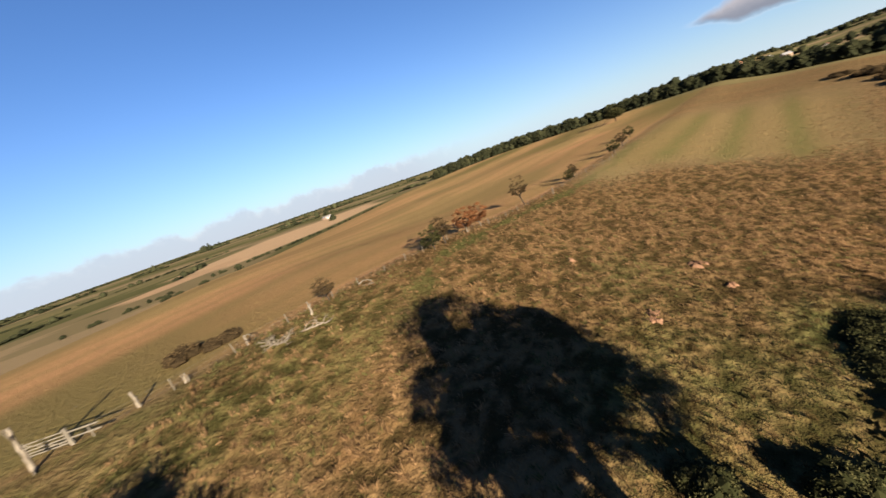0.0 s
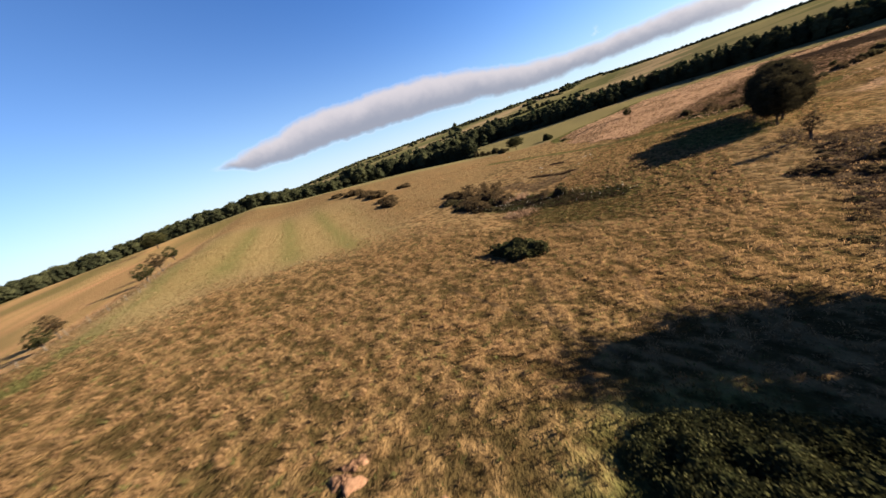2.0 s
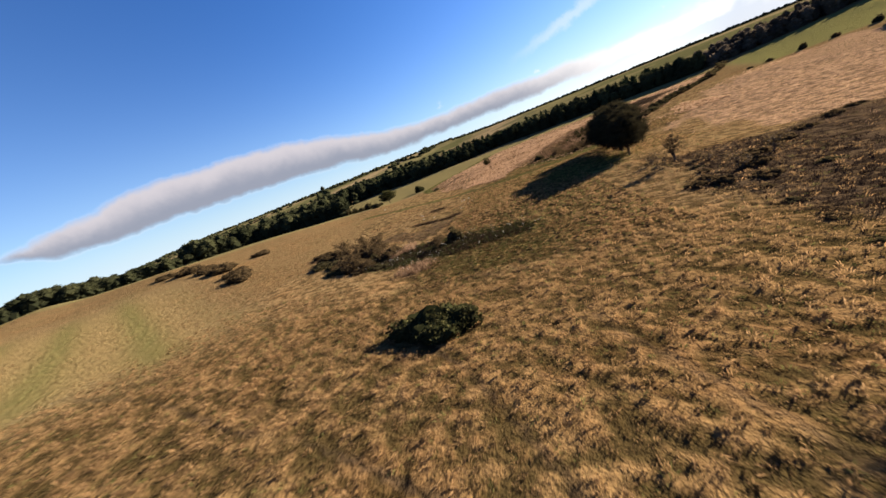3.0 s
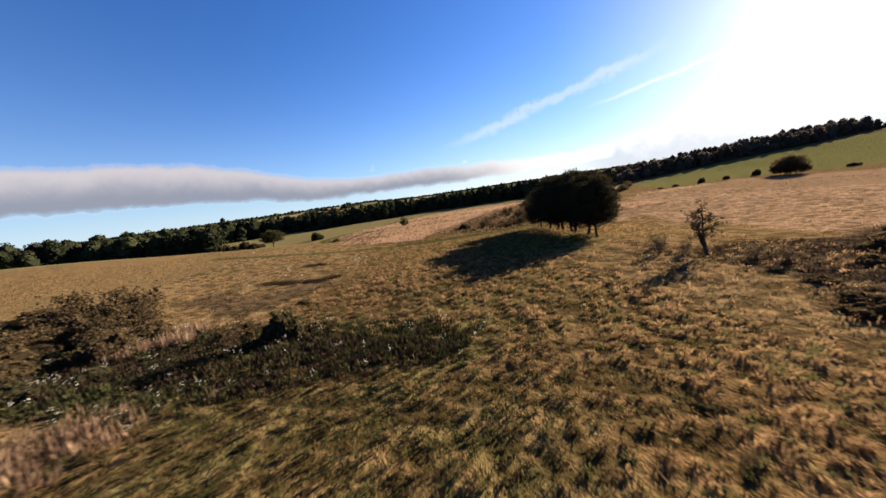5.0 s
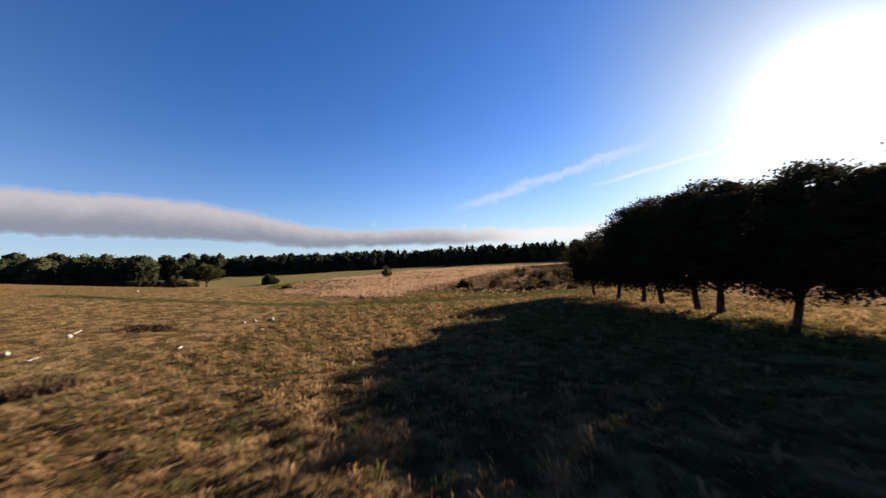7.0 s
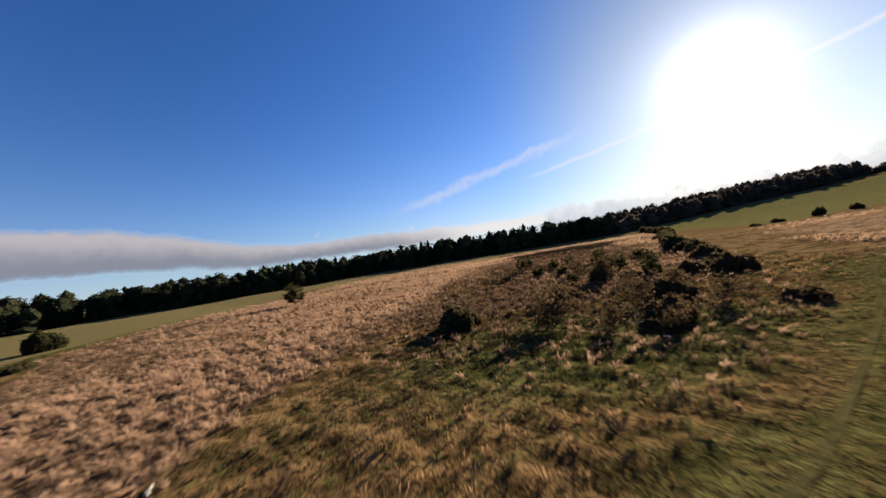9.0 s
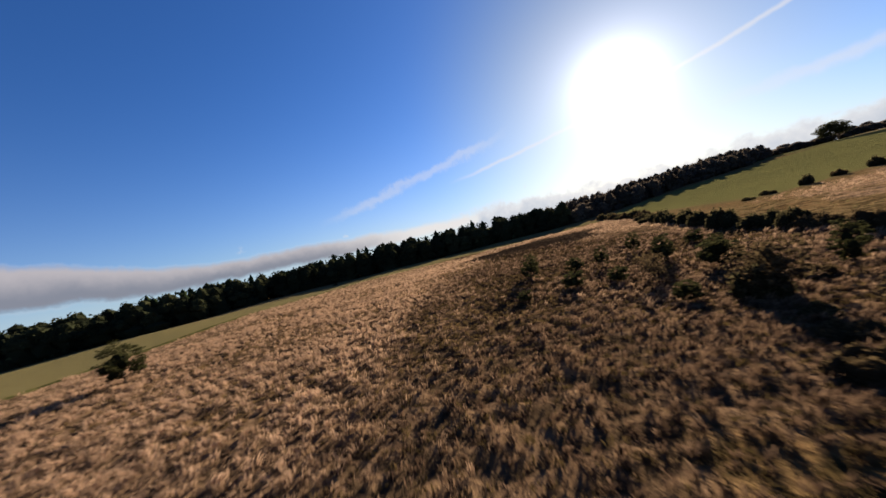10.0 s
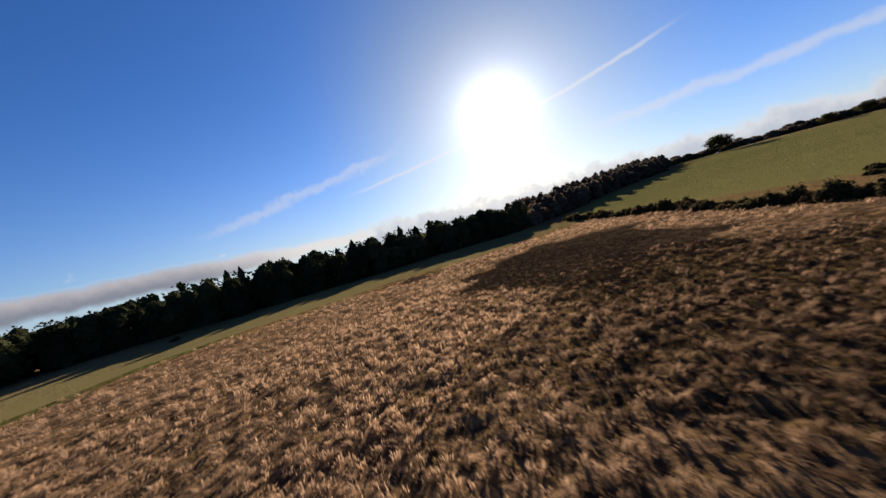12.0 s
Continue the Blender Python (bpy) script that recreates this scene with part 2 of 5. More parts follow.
TURF = ground_material()
SWARD = leafy("meadow_grass", (0.044, 0.030, 0.012), (0.262, 0.164, 0.083), 0.48, 0.25, (0.212, 0.114, 0.054))
GREENS = leafy("green_grass", (0.027, 0.028, 0.010), (0.132, 0.119, 0.044), 0.42)
TAWNY = leafy("tawny_grass", (0.080, 0.048, 0.030), (0.380, 0.246, 0.160), 0.46, 0.25)
HEATH = leafy("heather_stems", (0.018, 0.011, 0.008), (0.060, 0.040, 0.026), 0.12)
LEAF = leafy("dark_leaves", (0.017, 0.018, 0.008), (0.066, 0.062, 0.025), 0.36)
CLUMP_LEAF = leafy("brown_green_leaves", (0.013, 0.012, 0.008), (0.046, 0.038, 0.020), 0.25)
SCRUB_LEAF = leafy("olive_scrub_leaves", (0.026, 0.022, 0.012), (0.098, 0.080, 0.038), 0.45)
AUTUMN = leafy("autumn_leaves", (0.032, 0.023, 0.013), (0.112, 0.076, 0.038), 0.42)
RUSSET = leafy("russet_leaves", (0.050, 0.022, 0.010), (0.210, 0.092, 0.040), 0.3)
STONE = plain("pale_limestone", (0.20, 0.18, 0.15), (0.34, 0.31, 0.26), 3.0, 0.9, 0.5, 0.03, 0.1)
GORSE = leafy("gorse_needles", (0.014, 0.016, 0.007), (0.074, 0.068, 0.029), 0.18)
WOOD_LEAF = leafy("woodland_leaves", (0.014, 0.016, 0.009), (0.044, 0.045, 0.022), 0.15, 0.2)
# brown twigs lightened: the haze before the far wood is in their colour
HAZED_WOOD = leafy("hazed_brown_twigs", (0.045, 0.035, 0.027), (0.130, 0.102, 0.078), 0.45, 0.2)
PINE = leafy("conifer_needles", (0.010, 0.015, 0.008), (0.030, 0.040, 0.018), 0.1, 0.2)
SEED = leafy("seed_heads", (0.45, 0.42, 0.36), (0.75, 0.72, 0.66), 0.4)
BARK = plain("bark", (0.022, 0.017, 0.013), (0.065, 0.052, 0.040), 3.0, 0.95, 0.6, 0.03, 0.0, (1, 1, 0.3))
TWIG = plain("twigs", (0.06, 0.045, 0.035), (0.15, 0.11, 0.085), 4.0, 0.9, 0.3, 0.01, 0.1)
DEAD = plain("bleached_wood", (0.070, 0.056, 0.041), (0.190, 0.160, 0.125), 2.5, 0.8, 0.5, 0.02, 0.1, (1, 1, 0.3))
BLEACHED = plain("bone_white_wood", (0.22, 0.20, 0.17), (0.44, 0.41, 0.36), 4.0, 0.8, 0.4, 0.02, 0.1, (1, 1, 0.3))
POST = plain("weathered_timber", (0.060, 0.052, 0.041), (0.150, 0.130, 0.104), 4.0, 0.85, 0.4, 0.01, 0.1, (1, 1, 0.25))
WIRE = plain("galvanised_wire", (0.10, 0.09, 0.08), (0.20, 0.18, 0.16), 8.0, 0.5, 0.1, 0.002, 0.5)
SOIL = plain("bare_red_soil", (0.100, 0.052, 0.030), (0.215, 0.122, 0.074), 1.6, 0.95, 0.7, 0.06, 0.05)
RENDER = plain("whitewashed_wall", (0.30, 0.28, 0.25), (0.42, 0.40, 0.36), 0.8, 0.85, 0.2, 0.01)
BRICKS = plain("brown_brick_wall", (0.20, 0.13, 0.09), (0.34, 0.24, 0.17), 0.9, 0.9, 0.3, 0.01)
SLATE = plain("slate_roof", (0.10, 0.10, 0.11), (0.20, 0.19, 0.19), 0.7, 0.7, 0.3, 0.02)
TILE = plain("red_tile_roof", (0.22, 0.10, 0.06), (0.36, 0.18, 0.11), 0.7, 0.8, 0.3, 0.02)
PANE = plain("dark_window", (0.02, 0.022, 0.026), (0.05, 0.052, 0.06), 1.0, 0.15, 0.0, 0.001, 0.5)
RUT = plain("worn_turf", (0.036, 0.033, 0.014), (0.080, 0.068, 0.028), 0.9, 0.95, 0.6, 0.04, 0.0)

# ---- the lie of the land ----
def smooth(t):
    t = np.clip(t, 0.0, 1.0)
    return t * t * (3.0 - 2.0 * t)


def along_fence(x, y):
    """Metres along the fence on the crest, and metres downhill from it to the south-east."""
    return (x + 25) * 0.573 + (y - 25) * 0.819, (x + 25) * 0.819 - (y - 25) * 0.573


def land(x, y):
    """The height of the ground."""
    x, y = np.asarray(x, float), np.asarray(y, float)
    p, q = along_fence(x, y)
    crest = 21 - 3.5 * smooth((p - 10) / 60) + 3 * smooth((p - 120) / 220) - 3 * smooth((-p - 20) / 120)
    away = np.sqrt(q * q + 64) - 8
    brow = np.clip(65 + 0.5 * p, 40, 190)
    z = np.where(q > 0, crest * np.exp(-away / 54), crest - 1.5 * smooth(-q / brow) - (crest - 2) * smooth((-q - brow) / 220)) + 0.4
    z = z + 15 * smooth((-y - 100 + 0.25 * (x - 250)) / 330) * smooth((x + 100) / 250)
    far = np.hypot(x - 150, y)
    z = z - 14 * smooth((-q - 250) / 900) + 42 * smooth((far - 800) / 2600) * smooth((q + 150) / 900) * smooth((y - 250 + 0.12 * (x - 150)) / 900)
    # the broad shoulder beyond the fence
    z = z + 6.0 * smooth((p - 110) / 90) * smooth((420 - p) / 150) * smooth(q / 60) * smooth((170 - q) / 80)
    # a swell under the clump and the ditch, a hollow in the scrub land
    z = z + 1.2 * np.exp(-(((x - 101) / 27) ** 2) - ((y - 2) / 17) ** 2) + 0.8 * np.exp(-(((x - 102) / 16) ** 2) - ((y - 29) / 11) ** 2) - 1.1 * np.exp(-(((x - 192) / 30) ** 2) - ((y - 2) / 32) ** 2)
    # low humps and hollows
    z = z + 0.35 * np.sin(x * 0.071 + 1.3 * np.sin(y * 0.043)) * np.sin(y * 0.063 + 0.8) * smooth((600 - far) / 300)
    return z


def edge_gap(poly, x, y):
    """Metres inside a polygon on the plan (outside: minus)."""
    inside = np.zeros(x.shape, bool)
    best = np.full(x.shape, 1e9)
    for (x0, y0), (x1, y1) in zip(poly, poly[1:] + poly[:1]):
        if y0 != y1:
            inside ^= ((y0 > y) != (y1 > y)) & (x < (x1 - x0) * (y - y0) / (y1 - y0) + x0)
        dx, dy = x1 - x0, y1 - y0
        s = np.clip(((x - x0) * dx + (y - y0) * dy) / (dx * dx + dy * dy), 0, 1)
        best = np.minimum(best, np.hypot(x - x0 - s * dx, y - y0 - s * dy))
    return np.where(inside, best, -best)


def line_gap(line, x, y):
    """Metres from a line on the plan."""
    best = np.full(x.shape, 1e9)
    for (x0, y0), (x1, y1) in zip(line, line[1:]):
        dx, dy = x1 - x0, y1 - y0
        s = np.clip(((x - x0) * dx + (y - y0) * dy) / (dx * dx + dy * dy), 0, 1)
        best = np.minimum(best, np.hypot(x - x0 - s * dx, y - y0 - s * dy))
    return best


ROUGH_A = [(161, 32), (158, 37), (168.5, 47), (181, 56.5), (221, 71), (236, 64), (268, 52), (306, 30), (320, 5), (316, -20), (314, -45), (303, -67), (300, -112), (292, -117), (272, -102), (260, -96), (240, -71), (231, -65), (215, -52), (200, -36), (184, -22), (179, -12), (183, -2), (184.5, 8), (183, 17.5), (175.5, 24), (166, 27.8)]
ROUGH_B = [(40, -14), (75, -12), (100, -9), (150, -16), (170, -26), (185, -35), (205, -55), (230, -88), (222, -128), (150, -150), (30, -130)]
HEATHER = [(274, -27), (289, -50), (286, -72), (266, -81), (245, -57), (244, -39), (254, -29)]
HEATHER_B = [(298, -50), (309, -40), (314, -52), (300, -58)]
SCRUB_LAND = [(163, 8), (171, 19), (181, 27), (191, 22), (206, 14), (224, 4), (246, -8), (266, -34), (240, -58), (215, -52), (190, -26), (172, -12)]
HILL_FIELD = [(302, -128), (229, -102), (220, -135), (190, -152), (60, -175), (60, -420), (270, -420), (300, -300), (326, -200), (318, -150)]
TRACK = [(162, 90), (158, 66), (155, 48), (153.5, 40), (153.8, 32), (154.5, 22), (156.5, 12), (159.5, 4), (163, -5), (169, -18), (174, -28)]
FENCE_WAY = [(-17, 6), (-13.2, 18), (-12, 22), (-11.3, 26), (-10.1, 30), (-9.6, 36.5), (-8.2, 41.5), (-5.6, 46), (3, 59), (12, 71), (28, 92), (46, 122)]
DEER_PATHS = [[(50, 82.5), (46, 64), (40, 50.6), (38, 43.8), (33.3, 35), (31, 30.4), (28, 26)], [(47, 40), (42.4, 36.3), (31, 30.4)], [(97, 14.5), (89.7, 17.5), (82, 20.7), (74, 24)], [(47, 28.6), (44.4, 27.8), (33.7, 24.3)]]
TRAIL = [(208, 60.5), (219.6, 56.7), (228, 54), (230.5, 51), (232.5, 42), (234, 34)]
THICKET = [(78, 54), (84, 53), (94, 56), (103, 68), (100, 76), (88, 70), (80, 63)]
WET_HOLLOW = [(77, 30), (80, 28.5), (83, 31), (85, 36), (87, 41), (89.5, 47), (92, 53), (90.5, 59), (86, 62), (80.5, 59), (77.5, 53), (75, 46), (75.6, 42), (77, 36)]
RUSHES = [(97, 49), (104, 46.5), (112, 45), (119, 44.5), (118, 52), (114, 58), (112, 67), (102, 64), (97, 57)]
GORSE_PATCH = [(20.6, 25.4), (17.0, 21.6), (16.2, 18.5), (17.6, 15.4), (21.2, 14.2), (24.2, 15.2), (25.0, 19.8), (23.4, 25.2)]
GREEN_FLUSH = [(26, 78), (40, 84), (52, 100), (40, 104)]
DITCH = [(103, 4.6), (91, 6), (80, 5.5), (74, 10), (63, 8.5), (50, 11), (43, 13), (46, 0), (60, -8), (78, -16), (90, -28), (96, -26), (93, -8), (95, 0)]


def cover_at(x, y):
    """How much green turf, tall tawny grass and heather grows at a place."""
    p, q = along_fence(x, y)
    wob = 1.6 * np.sin(x * 0.31 + np.sin(y * 0.27) * 2) + 1.2 * np.sin(y * 0.43 + x * 0.11)
    rough = np.maximum(smooth((edge_gap(ROUGH_A, x, y) + wob + 1) / 4), 0.75 * smooth((edge_gap(ROUGH_B, x, y) + 2 * wob) / 14))
    green = smooth(1.25 - (line_gap(TRACK, x, y) + 0.5 * wob) / 4.5) * 0.6
    green = np.maximum(green, (0.4 + 0.3 * smooth((y - 26) / 12)) * smooth(1.3 - (line_gap(FENCE_WAY, x, y) + 0.5 * wob) / 1.8))
    green = np.maximum(green, 0.55 * smooth((edge_gap(GREEN_FLUSH, x, y) + wob) / 8))
    green = np.maximum(green, 0.5 * smooth((edge_gap(WET_HOLLOW, x, y) + 5 + wob) / 6))
    green = np.maximum(green, 0.45 * smooth(1.2 - np.hypot(x - 10, (y - 33) * 0.9) / 9))
    green = np.maximum(green, 0.62 * smooth(1.4 - np.hypot(x - 21, y - 22) / 8))
    green = np.maximum(green, 0.5 * smooth(1.4 - np.hypot(x - 9, y - 17) / 12))
    green = np.maximum(green, 0.45 * smooth(1.5 - np.hypot((x - 70) / 9, (y - 35) / 13)))
    green = np.maximum(green, 0.85 * smooth(1.3 - np.hypot((x - 120) / 22, (y - 12) / 12)))
    green = np.maximum(green, 0.75 * smooth(1.3 - np.hypot((x - 171) / 12, (y - 8) / 18)))
    green = np.maximum(green, 0.5 * smooth((17 - q) / 7) * smooth((26 - p) / 18) * smooth((q + 3) / 3))
    green = np.maximum(green, 0.36 * smooth(1.4 - np.hypot((x - 88) / 20, (y - 26) / 13)))
    verge = edge_gap(ROUGH_A, x, y)
    green = np.maximum(green, 0.95 * smooth((verge + 6) / 1.5) * smooth((-verge + 0.2) / 1.2) * smooth((x - 196) / 12) * smooth((y + 20) / 20))
    heath = 0.62 * smooth((edge_gap(DITCH, x, y) + 0.5 * wob + 1) / 3)
    heath = np.maximum(heath, 0.8 * smooth((edge_gap(WET_HOLLOW, x, y) + 0.5 * wob + 0.5) / 3.5))
    heath = np.maximum(heath, 0.55 * smooth((edge_gap(RUSHES, x, y) + 2 * wob + 1) / 5))
    heath = np.maximum(heath, smooth((edge_gap(HEATHER, x, y) + wob) / 4))
    heath = np.maximum(heath, (0.32 + 0.22 * smooth((x - 196) / 16)) * smooth((edge_gap(SCRUB_LAND, x, y) + 2 * wob) / 9))
    for path in DEER_PATHS:
        heath = np.maximum(heath, 0.5 * smooth(1.5 - line_gap(path, x, y) / 0.45))
    heath = np.maximum(heath, 0.6 * smooth((edge_gap(THICKET, x, y) + 2 * wob) / 6))
    heath = np.maximum(heath, 0.75 * smooth(1.6 - line_gap(TRAIL, x, y) / 0.8))
    heath = np.maximum(heath, 0.8 * smooth((edge_gap(HEATHER_B, x, y) + wob) / 4))
    return green, rough * (1 - heath), heath


CROPS = [(0.065, 0.068, 0.030), (0.120, 0.105, 0.050), (0.085, 0.080, 0.040), (0.200, 0.145, 0.085), (0.140, 0.110, 0.060), (0.060, 0.065, 0.028)]


def fields_at(x, y):
    """The colour of the farmed fields, and where they lie."""
    p, q = along_fence(x, y)
    far = np.hypot(x - 150, y)
    u = (x * 0.86 + y * 0.51) / 210 + 0.22 * np.sin(y * 0.006)
    v = (-x * 0.51 + y * 0.86) / 150 + 0.22 * np.sin(x * 0.005)
    pick = (np.floor(u).astype(int) * 7 + np.floor(v).astype(int) * 13 + 3) % len(CROPS)
    colour = np.array(CROPS)[pick]
    weight = np.maximum(smooth((-q - 95) / 25), smooth((far - 330) / 60))

    def lay(mask, rgb):
        nonlocal colour, weight
        colour = colour * (1 - mask[..., None]) + np.array(rgb) * mask[..., None]
        weight = np.maximum(weight, mask)

    # the grazed slope over the fence, paler and drier towards its brow
    bands = 0.5 + 0.5 * np.sin(q * 0.085 + 0.9 * np.sin(p * 0.02))
    slope = smooth((-q + 0.5) / 4) * smooth((p + 130) / 60) * smooth((235 + q + 0.45 * np.clip(p, 0, 400)) / 12)
    dry = (0.330, 0.184, 0.086)
    lay(slope * (0.8 + 0.2 * bands), dry)
    broad = 0.6 * patches(p, q * 1.7, 46.0, 2) + 0.4 * patches(p, q * 1.7, 15.0, 1)
    lay(slope * smooth((broad - 0.48) / 0.2) * 0.7, (0.365, 0.186, 0.092))
    lay(slope * smooth((0.46 - broad) / 0.2) * 0.5, (0.165, 0.135, 0.052))
    lay(smooth((-q - 2) / 3) * smooth((14 + q) / 14) * smooth((p + 120) / 60) * 0.75, (0.135, 0.112, 0.040))
    lay(slope * smooth((0.45 - bands) / 0.3) * 0.45, (0.170, 0.126, 0.050))
    lay(slope * smooth((-q - 30) / 30) * 0.25, (0.220, 0.165, 0.072))
    lines = smooth(np.sin(q * 0.42 + 1.5 * np.sin(p * 0.05)) * 1.4 - 0.2)
    lay(slope * lines * 0.4, (0.185, 0.132, 0.054))
    lay(slope * smooth((p - 150) / 90) * (1 - bands) * 0.75, (0.087, 0.081, 0.027))
    lay(slope * smooth((14 - p) / 26) * smooth((46 + q) / 30) * 0.75, (0.088, 0.083, 0.030))
    # mown strips on the shoulder, and the greener foot of the fence
    lay(smooth((p - 58) / 20) * smooth((185 - p) / 40) * smooth((q - 0.5) / 2) * smooth((17 - q) / 9) * 0.6, (0.138, 0.120, 0.044))
    strips = smooth((p - 74) / 22) * smooth((210 - p) / 60) * smooth((q - 1) / 8) * smooth((58 - q) / 20)
    lay(strips * 0.65, (0.130, 0.108, 0.042))
    lay(strips * (0.5 + 0.5 * np.sin(q * 0.55)) * 0.9, (0.074, 0.074, 0.026))
    lay(strips * (0.5 - 0.5 * np.sin(q * 0.55)) * 0.25, (0.205, 0.130, 0.058))
    lay(smooth((edge_gap([(-620, 520), (-310, 330), (-240, 420), (-225, 660), (-380, 960), (-640, 860)], x, y) + 5) / 10), (0.400, 0.265, 0.155))
    lay(smooth((edge_gap([(-500, 330), (-390, 290), (-330, 390), (-430, 460)], x, y) + 5) / 10), (0.360, 0.230, 0.135))
    hill = smooth((edge_gap(HILL_FIELD, x, y) + 2) / 4)
    lay(hill, (0.098, 0.097, 0.036))
    lay(hill * smooth((-y - 345) / 25) * 0.9, (0.167, 0.116, 0.066))
    strip = smooth((-edge_gap(ROUGH_A, x, y) - 4.5) / 2) * smooth((x - 222 + 0.35 * (y - 60)) / 10) * smooth((y + 128) / 6) * smooth((380 - x) / 40)
    lay(strip, (0.116, 0.099, 0.046))
    return colour, weight


def grid_lines(low, high, step, growth, limit):
    mid = list(np.arange(low, high + step / 2, step))
    out, s, v = [], step, high
    while v < limit:
        s *= growth
        v += s
        out.append(v)
    back, s, v = [], step, low
    while v > -limit:
        s *= growth
        v -= s
        back.append(v)
    return np.array(back[::-1] + mid + out)


def quick_mesh(name, verts, tris, mats, tone=None, smooth_faces=False, slots=None):
    verts, tris = np.asarray(verts, np.float32), np.asarray(tris, np.int32)
    me = bpy.data.meshes.new(name)
    me.vertices.add(len(verts))
    me.vertices.foreach_set("co", verts.ravel())
    me.loops.add(tris.size)
    me.loops.foreach_set("vertex_index", tris.ravel())
    me.polygons.add(len(tris))
    me.polygons.foreach_set("loop_start", np.arange(0, tris.size, tris.shape[1], dtype=np.int32))
    me.polygons.foreach_set("use_smooth", np.full(len(tris), smooth_faces))
    if slots is not None:
        me.polygons.foreach_set("material_index", np.asarray(slots, np.int32))
    if tone is not None:
        me.attributes.new("tone", "FLOAT", "POINT").data.foreach_set("value", np.asarray(tone, np.float32))
    for m in mats if isinstance(mats, (list, tuple)) else [mats]:
        me.materials.append(m)
    me.update(calc_edges=True)
    me.validate()
    return me


LATTICE = np.random.default_rng(9).uniform(0, 1, (4, 256, 256))


def patches(x, y, size, layer=0):
    """Smooth random patches of a given size, from 0 to 1."""
    u, v = np.asarray(x, float) / size, np.asarray(y, float) / size
    i, j = np.floor(u).astype(int), np.floor(v).astype(int)
    fu, fv = u - i, v - j
    fu, fv = fu * fu * (3 - 2 * fu), fv * fv * (3 - 2 * fv)
    t = LATTICE[layer]
    a, b = t[i % 256, j % 256], t[(i + 1) % 256, j % 256]
    c, d = t[i % 256, (j + 1) % 256], t[(i + 1) % 256, (j + 1) % 256]
    return (a * (1 - fu) + b * fu) * (1 - fv) + (c * (1 - fu) + d * fu) * fv


def tussock(x, y):
    """How high the matted grass stands in its hummocks."""
    g, r, h = cover_at(x, y)
    p, q = along_fence(x, y)
    wild = smooth((q - 1) / 4) * (1 - 0.75 * smooth(1.3 - line_gap(TRACK, x, y) / 3.2)) * (1 - 0.8 * smooth(1.3 - line_gap(FENCE_WAY, x, y) / 2.2))
    wild = wild * (1 - smooth((fields_at(x, y)[1] - 0.2) / 0.4))
    lumps = 0.78 * patches(x * 0.9 + y * 0.3, y * 0.9 - x * 0.3, 0.62, 0) + 0.22 * patches(x + 31, y + 17, 1.1, 1)
    rise = smooth((lumps - 0.25) / 0.5)
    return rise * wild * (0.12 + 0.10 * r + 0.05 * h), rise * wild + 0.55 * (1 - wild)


DENSE = [(-26, 14, 12, 46), (-14, 6, 42, 80), (2, 62, 2, 80), (62, 112, 14, 46), (112, 152, -14, 44), (152, 190, -30, 38)]


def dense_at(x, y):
    """Where tall grass stands close; its shade is painted into the ground colour."""
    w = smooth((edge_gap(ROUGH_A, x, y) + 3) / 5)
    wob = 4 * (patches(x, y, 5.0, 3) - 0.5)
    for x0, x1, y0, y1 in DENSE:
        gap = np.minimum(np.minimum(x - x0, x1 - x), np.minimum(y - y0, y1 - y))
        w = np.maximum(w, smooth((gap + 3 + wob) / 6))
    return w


def ground_sheet():
    """One sheet to the horizon: a fine middle where the grass is seen from near, coarse beyond."""
    x0, x1, y0, y1, fine = -42.0, 333.0, -84.0, 81.0, 0.66
    xs, ys = grid_lines(x0, x1, 3.0, 1.05, 4600), grid_lines(y0, y1 + 99.0, 3.0, 1.05, 4600)
    xs, ys = np.round(xs, 4), np.round(ys, 4)
    gx, gy = np.meshgrid(xs, ys)
    idx = np.arange(gx.size).reshape(gx.shape)
    quads = np.stack([idx[:-1, :-1], idx[:-1, 1:], idx[1:, 1:], idx[1:, :-1]], -1)
    mx, my = (gx[:-1, :-1] + gx[1:, 1:]) / 2, (gy[:-1, :-1] + gy[1:, 1:]) / 2
    quads = quads[~((mx > x0) & (mx < x1) & (my > y0) & (my < y1))]
    fx, fy = np.meshgrid(np.linspace(x0, x1, round((x1 - x0) / fine) + 1), np.linspace(y0, y1, round((y1 - y0) / fine) + 1))
    idf = np.arange(fx.size).reshape(fx.shape) + gx.size
    quads = np.concatenate([quads, np.stack([idf[:-1, :-1], idf[:-1, 1:], idf[1:, 1:], idf[1:, :-1]], -1).reshape(-1, 4)])
    x, y = np.concatenate([gx.ravel(), fx.ravel()]), np.concatenate([gy.ravel(), fy.ravel()])
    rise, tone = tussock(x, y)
    inner = (np.arange(len(x)) >= gx.size) & (x > x0) & (x < x1) & (y > y0) & (y < y1)
    z = land(x, y) + np.where(inner, rise, 0.0)
    me = quick_mesh("ground", np.stack([x, y, z], -1), quads, TURF, smooth_faces=True)
    g, r, h = cover_at(x, y)
    me.attributes.new("cover", "FLOAT_COLOR", "POINT").data.foreach_set("color", np.stack([g, r, h, np.ones_like(g)], -1).astype(np.float32).ravel())
    me.attributes.new("grass_shade", "FLOAT", "POINT").data.foreach_set("value", dense_at(x, y).astype(np.float32))
    colour, weight = fields_at(x, y)
    me.attributes.new("fields", "FLOAT_COLOR", "POINT").data.foreach_set("color", np.concatenate([colour, weight[:, None]], 1).astype(np.float32).ravel())
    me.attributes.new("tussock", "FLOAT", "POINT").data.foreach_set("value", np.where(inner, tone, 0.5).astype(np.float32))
    tagged(new("ground", me), "rolling rough pasture of tawny and green grass", "ground", kind="structure")


ground_sheet()

